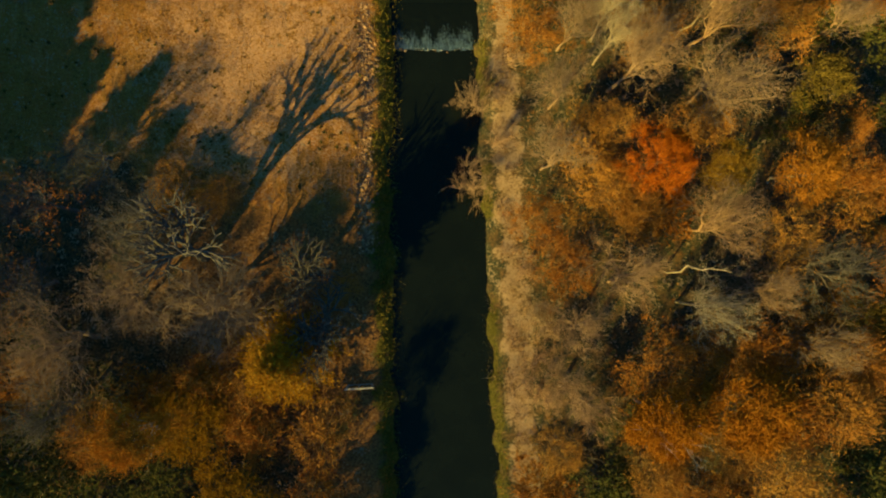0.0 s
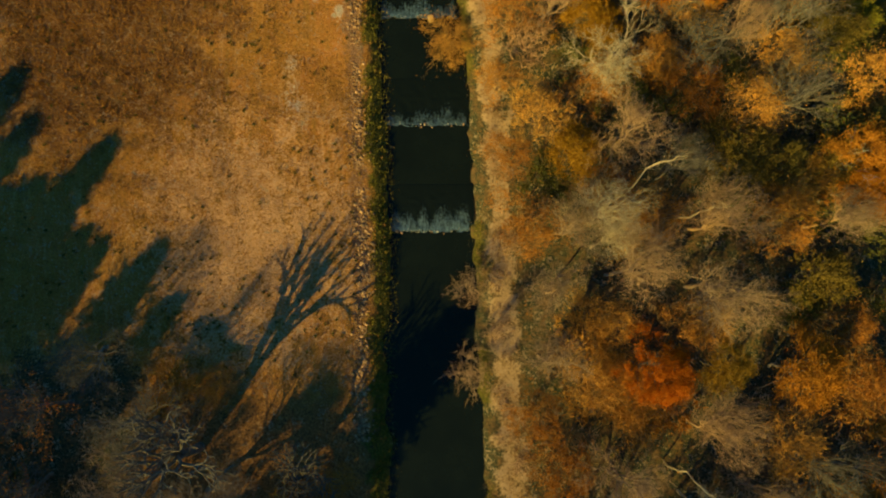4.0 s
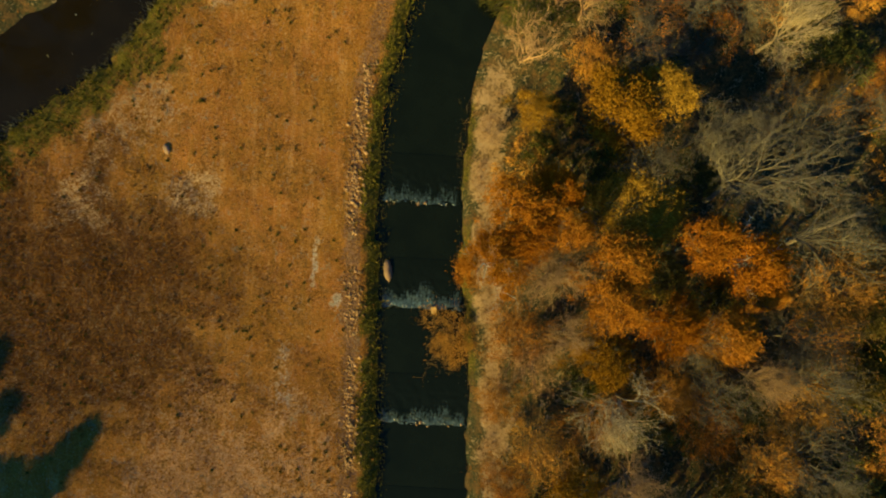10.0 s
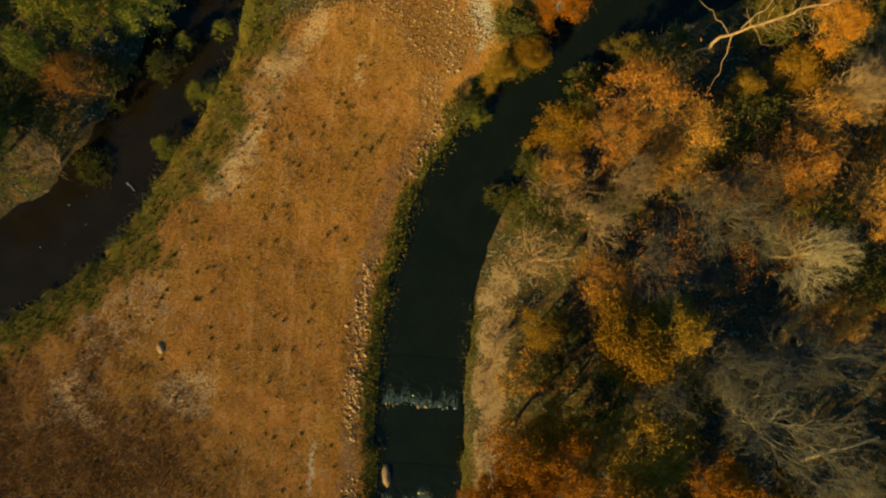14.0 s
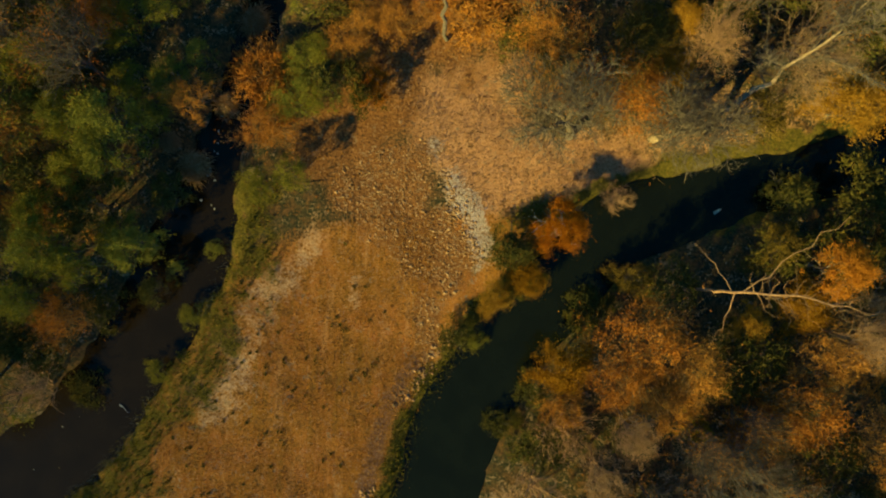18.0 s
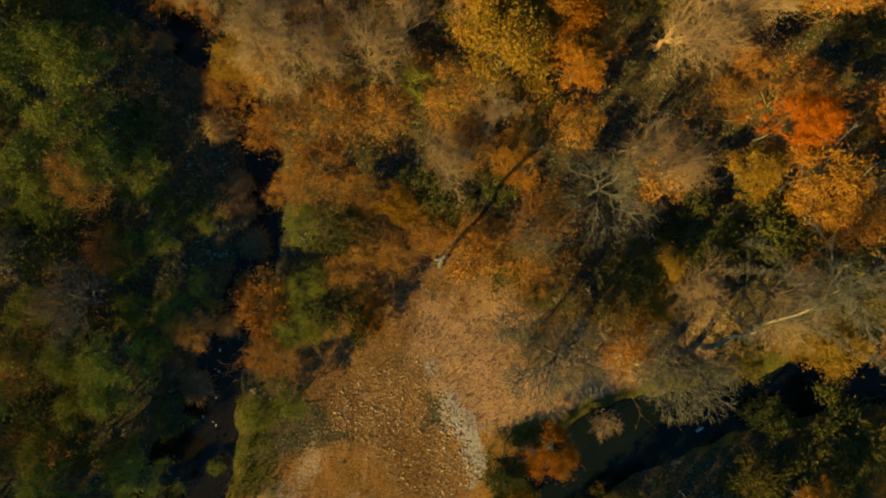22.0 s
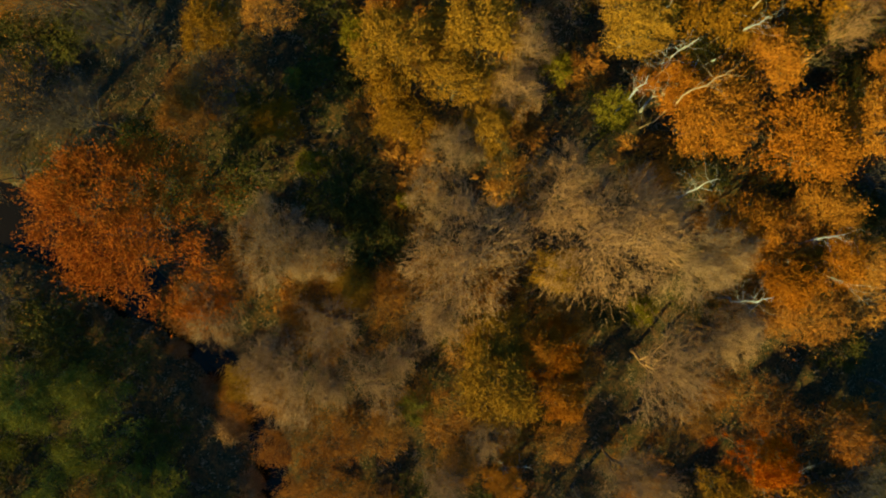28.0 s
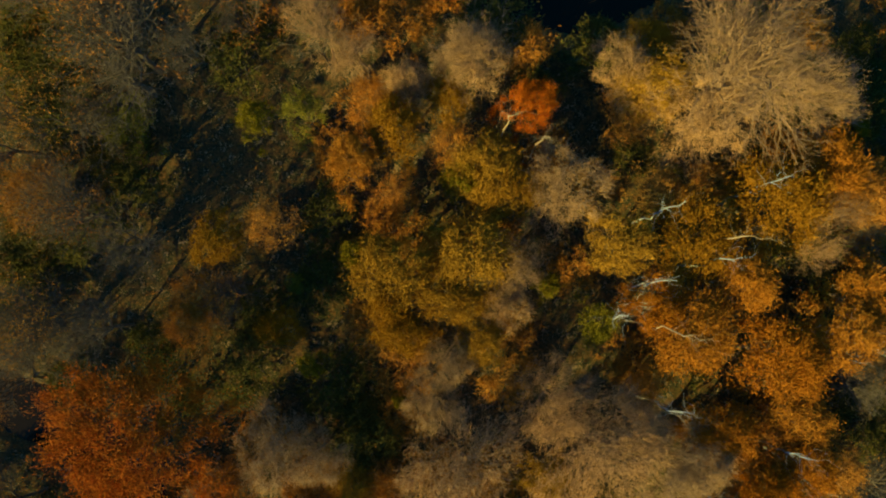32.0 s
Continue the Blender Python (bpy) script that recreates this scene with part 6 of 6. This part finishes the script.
plant("rust", 7.0, 35.7, 2.2, 5.0)
plant("rust", 32.2, 37.1, 3.3, 7.0)
plant("rust", 21.2, 37.4, 3.0, 6.0)
plant("rust", 2.6, 40.6, 2.6, 2.0)
plant("rust", 8.2, 41.6, 3.1, 6.0)
plant("rust", 33.9, 46.8, 3.8, 9.0)
plant("rust", 32.9, 64.1, 3.2, 6.0)
plant("rust", 13.3, 64.9, 2.7, 6.0)
plant("rust", 39.3, 65.7, 3.0, 3.1)
plant("rust", 34.8, 73.2, 3.1, 8.0)
plant("rust", 9.6, 74.3, 2.0, 5.0)
plant("rust", 17.6, 75.4, 2.6, 6.0)
plant("rust", 28.0, 76.0, 3.5, 8.0)
plant("rust", 13.4, 77.3, 2.6, 7.0)
plant("rust", 41.1, 77.4, 3.0, 4.0)
plant("rust", 19.2, 78.6, 2.9, 7.0)
plant("rust", -33.0, 79.0, 2.4, 6.0)
plant("rust", 15.5, 80.4, 3.7, 8.0)
plant("rust", 30.5, 80.5, 2.9, 7.0)
plant("rust", 36.8, 89.5, 2.6, 3.3)
plant("rust", -32.5, 90.6, 2.1, 5.0)
plant("rust", -36.9, 94.4, 2.8, 7.0)
plant("rust", -16.7, 96.4, 2.4, 3.2)
plant("rust", -23.8, 98.5, 2.1, 5.0)
plant("rust", 12.9, 101.0, 3.9, 6.0)
plant("rust", -18.0, 101.2, 2.9, 3.2)
plant("rust", -10.4, 103.8, 2.9, 3.2)
plant("rust", 6.4, 104.9, 2.6, 5.0)
plant("rust", -31.1, 104.9, 2.1, 6.0)
plant("rust", -6.4, 106.1, 2.3, 3.0)
plant("rust", -9.3, 106.3, 1.9, 3.2)
plant("rust", 1.2, 107.7, 2.1, 4.0)
plant("rust", -3.4, 108.4, 2.3, 4.0)
plant("rust", 6.4, 110.5, 2.6, 6.0)
plant("rust", -9.8, 110.8, 2.3, 3.2)
plant("rust", -33.2, 110.9, 2.5, 8.0)
plant("rust", -16.4, 111.0, 2.1, 3.2)
plant("rust", 32.0, 111.8, 3.1, 9.0)
plant("rust", -13.3, 113.0, 3.1, 5.0)
plant("rust", -0.8, 115.7, 2.6, 6.0)
plant("rust", -16.9, 116.8, 3.0, 6.0)
plant("rust", -12.0, 118.1, 3.0, 6.0)
plant("rust", 8.5, 118.3, 2.8, 6.0)
plant("rust", -8.0, 118.3, 2.8, 6.0)
plant("rust", 33.7, 120.3, 2.8, 9.2)
plant("rust", -22.1, 120.3, 2.7, 5.0)
plant("rust", -2.7, 120.4, 3.6, 6.0)
plant("rust", 19.9, 120.9, 2.8, 7.0)
plant("rust", -18.4, 121.2, 2.5, 6.0)
plant("rust", 27.5, 122.1, 3.6, 7.0)
plant("rust", 22.2, 124.0, 2.8, 7.0)
plant("rust", 9.9, 125.7, 2.4, 7.0)
plant("rust", -14.9, 126.6, 3.1, 5.0)
plant("rust", -0.4, 126.7, 2.7, 6.0)
plant("rust", -26.6, 128.2, 2.6, 6.0)
plant("rust", -16.6, 128.3, 2.6, 6.0)
plant("rust", -7.5, 129.8, 3.4, 6.0)
plant("rust", 9.3, 130.5, 3.1, 5.0)
plant("rust", 31.5, 130.9, 3.4, 8.0)
plant("rust", 2.2, 131.2, 3.1, 5.0)
plant("rust", -13.0, 131.5, 3.1, 5.0)
plant("rust", -22.6, 131.7, 3.2, 7.0)
plant("rust", 27.3, 131.8, 2.7, 8.0)
plant("rust", -7.9, 132.3, 2.6, 6.0)
plant("rust", 24.2, 132.5, 3.4, 6.0)
plant("rust", 35.1, 136.4, 3.3, 9.0)
plant("rust", 28.2, 137.9, 3.3, 9.0)
plant("rust", 16.2, 142.3, 3.0, 6.0)
plant("rust", -28.2, 146.3, 2.9, 7.0)
plant("rust", -27.6, 149.2, 3.0, 7.0)
plant("rust", -20.8, 156.6, 3.1, 8.0)
plant("rust", -44.1, 158.1, 3.8, 7.0)
plant("rust", 37.3, 159.5, 4.4, 6.0)
plant("rust", -9.0, 160.5, 2.3, 9.0)
plant("rust", 37.5, 162.1, 3.7, 9.0)
plant("rust", 16.8, 162.1, 3.1, 8.0)
plant("rust", 21.9, 163.1, 2.9, 7.0)
plant("rust", 38.5, 164.0, 3.3, 7.6)
plant("rust", -3.7, 165.2, 2.5, 9.0)
plant("rust", 29.4, 166.2, 3.7, 8.0)
plant("rust", -11.7, 169.4, 2.7, 8.0)
plant("rust", 13.6, 170.0, 3.1, 7.0)
plant("scrub", -17.7, -31.7, 2.9, 4.0)
plant("scrub", 33.0, -31.6, 3.0, 3.9)
plant("scrub", -9.2, -31.4, 2.7, 4.2)
plant("scrub", 19.5, -31.1, 3.0, 3.7)
plant("scrub", 38.7, -31.0, 3.3, 4.2)
plant("scrub", -27.6, -30.9, 3.1, 2.8)
plant("scrub", 23.0, -29.4, 3.5, 3.1)
plant("scrub", -47.5, -28.8, 3.8, 4.0)
plant("scrub", 41.5, -28.6, 2.9, 3.4)
plant("scrub", -8.1, -27.9, 2.9, 3.4)
plant("scrub", -34.1, -27.1, 3.8, 2.7)
plant("scrub", 30.8, -26.2, 3.4, 2.7)
plant("scrub", -14.7, -24.8, 2.7, 4.2)
plant("scrub", 26.3, -24.4, 2.9, 4.1)
plant("scrub", 22.1, -24.1, 2.9, 2.9)
plant("scrub", -20.4, -24.1, 4.0, 4.2)
plant("scrub", -46.3, -23.7, 2.9, 4.3)
plant("scrub", -8.2, -23.2, 3.0, 3.6)
plant("scrub", 27.1, -19.9, 2.9, 4.5)
plant("scrub", 10.8, -19.3, 3.1, 2.8)
plant("scrub", -43.2, -17.9, 3.2, 3.1)
plant("scrub", -48.5, -16.6, 2.7, 4.5)
plant("scrub", 45.1, -16.5, 3.1, 3.2)
plant("scrub", -15.0, -14.9, 2.8, 2.7)
plant("scrub", -9.6, -14.7, 3.3, 2.7)
plant("scrub", 23.2, -13.3, 2.8, 3.6)
plant("scrub", -40.9, -12.9, 2.8, 3.7)
plant("scrub", -16.8, -12.6, 2.6, 3.0)
plant("scrub", 41.4, -12.2, 4.0, 3.3)
plant("scrub", 45.8, -11.2, 3.7, 3.5)
plant("scrub", -25.0, -10.8, 3.1, 4.0)
plant("scrub", -35.7, -9.9, 3.1, 4.2)
plant("scrub", -20.1, -9.9, 3.1, 4.0)
plant("scrub", 30.0, -9.5, 2.6, 4.3)
plant("scrub", 43.0, -8.3, 2.7, 3.9)
plant("scrub", -9.8, -6.6, 2.1, 3.0)
plant("scrub", 45.1, -5.8, 2.8, 3.8)
plant("scrub", 36.7, -3.7, 3.3, 3.6)
plant("scrub", 41.5, -3.6, 3.2, 3.0)
plant("scrub", 45.9, -1.4, 3.2, 4.2)
plant("scrub", 44.2, 3.2, 2.9, 4.0)
plant("scrub", 21.9, 6.1, 3.2, 3.4)
plant("scrub", 41.1, 6.2, 3.8, 4.1)
plant("scrub", 17.4, 6.8, 3.3, 4.2)
plant("scrub", 45.4, 7.0, 2.8, 4.1)
plant("scrub", -23.1, 7.6, 3.1, 3.0)
plant("scrub", 14.7, 10.7, 3.4, 4.5)
plant("scrub", 42.9, 28.4, 3.0, 3.0)
plant("scrub", 45.8, 34.0, 3.4, 3.5)
plant("scrub", 21.9, 37.1, 3.1, 3.2)
plant("scrub", 24.8, 42.3, 3.3, 4.4)
plant("scrub", 39.4, 48.2, 2.7, 4.0)
plant("scrub", 41.7, 55.1, 3.3, 3.8)
plant("scrub", 8.6, 57.1, 2.6, 4.1)
plant("scrub", 16.1, 59.7, 3.3, 3.3)
plant("scrub", 45.7, 64.5, 3.3, 3.0)
plant("scrub", 24.9, 74.1, 2.9, 4.1)
plant("scrub", 37.8, 79.3, 2.7, 2.9)
plant("scrub", 45.2, 83.1, 3.6, 2.8)
plant("scrub", -37.3, 87.3, 3.8, 3.4)
plant("scrub", 39.5, 87.4, 3.5, 2.8)
plant("scrub", -48.4, 92.8, 2.8, 3.7)
plant("scrub", 38.5, 93.4, 2.7, 2.9)
plant("scrub", 45.4, 95.2, 3.9, 3.4)
plant("scrub", -17.5, 100.4, 2.8, 3.6)
plant("scrub", 39.6, 102.3, 3.3, 4.1)
plant("scrub", -47.2, 104.8, 3.7, 4.3)
plant("scrub", 0.6, 106.8, 3.0, 3.8)
plant("scrub", 31.5, 109.2, 3.1, 3.1)
plant("scrub", 16.6, 115.0, 2.9, 3.8)
plant("scrub", 3.5, 119.1, 2.8, 3.8)
plant("scrub", 37.0, 121.0, 3.8, 4.5)
plant("scrub", -27.4, 129.7, 3.5, 3.4)
plant("scrub", 0.6, 132.3, 3.8, 3.7)
plant("scrub", -18.0, 132.4, 3.5, 4.3)
plant("scrub", 37.2, 132.5, 3.0, 3.6)
plant("scrub", -3.9, 133.1, 3.0, 3.1)
plant("scrub", -21.8, 134.9, 2.7, 3.0)
plant("scrub", -8.0, 138.0, 3.1, 3.5)
plant("scrub", 31.4, 139.9, 3.4, 4.0)
plant("scrub", 2.8, 142.7, 3.5, 2.8)
plant("scrub", -6.9, 143.5, 3.5, 3.8)
plant("scrub", 15.9, 145.2, 3.3, 2.7)
plant("scrub", -10.4, 147.0, 3.4, 2.7)
plant("scrub", 4.0, 147.9, 2.8, 3.4)
plant("scrub", 32.8, 149.2, 3.8, 4.4)
plant("scrub", 9.3, 154.2, 3.0, 2.7)
plant("scrub", -4.5, 155.2, 3.1, 3.9)
plant("scrub", 45.5, 156.0, 3.1, 3.0)
plant("scrub", 0.5, 156.6, 3.7, 4.5)
plant("scrub", -9.1, 157.9, 3.2, 4.0)
plant("scrub", 41.7, 161.1, 3.5, 2.8)
plant("scrub", 11.4, 163.2, 3.0, 2.9)
plant("scrub", -16.2, 165.2, 2.8, 2.8)
plant("scrub", 6.5, 166.2, 2.6, 3.5)
plant("scrub", -13.0, 169.9, 3.0, 3.4)
plant("scrub", 3.7, 176.3, 3.2, 3.9)
plant("scrub", 43.8, 177.3, 3.3, 2.7)
plant("scrub", -9.1, 178.4, 3.5, 4.0)
plant("scrub", -14.7, 178.7, 3.3, 3.6)
plant("scrub", 18.1, 180.1, 2.8, 3.3)
plant("scrub", 32.7, 180.2, 3.6, 3.2)
plant("scrub", 43.1, 181.6, 3.7, 3.2)
plant("scrub", -5.8, 181.8, 3.0, 4.4)
plant("scrub", -12.0, 185.1, 3.9, 3.0)
plant("tan", 14.8, -12.1, 2.5, 5.0)
plant("tan", 10.3, -10.6, 2.0, 5.0)
plant("tan", 9.2, -10.1, 2.0, 4.0)
plant("tan", 10.5, -7.6, 1.8, 4.0)
plant("tan", 8.9, 0.4, 1.5, 3.0)
plant("tan", 4.2, 9.1, 2.3, 4.0)
plant("tan", 6.5, 12.2, 1.5, 4.0)
plant("tan", 4.4, 16.6, 2.1, 4.0)
plant("tan", 7.9, 20.0, 1.5, 4.0)
plant("tan", 9.9, 39.0, 2.6, 5.0)
plant("tan", 5.2, 58.8, 1.7, 3.0)
plant("tan", 7.9, 67.0, 2.6, 6.0)
plant("tan", 10.0, 72.2, 2.7, 5.0)
plant("tan", -36.1, 72.2, 2.1, 4.0)
plant("tan", 12.9, 92.0, 1.7, 3.0)
plant("tan", -0.8, 177.7, 4.0, 5.0)
plant("straw", 10.1, -4.0, 2.3, 5.0)
plant("larch", -12.2, -7.2, 5.1, 12.0)
plant("reed", -24.2, 92.8, 2.0, 1.7)
plant("reed", -26.1, 94.7, 1.3, 1.7)
plant("reed", -21.6, 98.5, 1.5, 1.7)
plant("reed", -19.6, 106.2, 1.8, 1.7)
plant("reed", -20.9, 109.2, 1.9, 1.7)
plant("reed", -21.0, 111.6, 1.7, 1.7)
plant("reed", -23.2, 116.7, 1.9, 1.7)
plant("reed", -25.8, 120.3, 1.9, 1.7)
plant("reed", -29.3, 124.3, 1.3, 1.7)
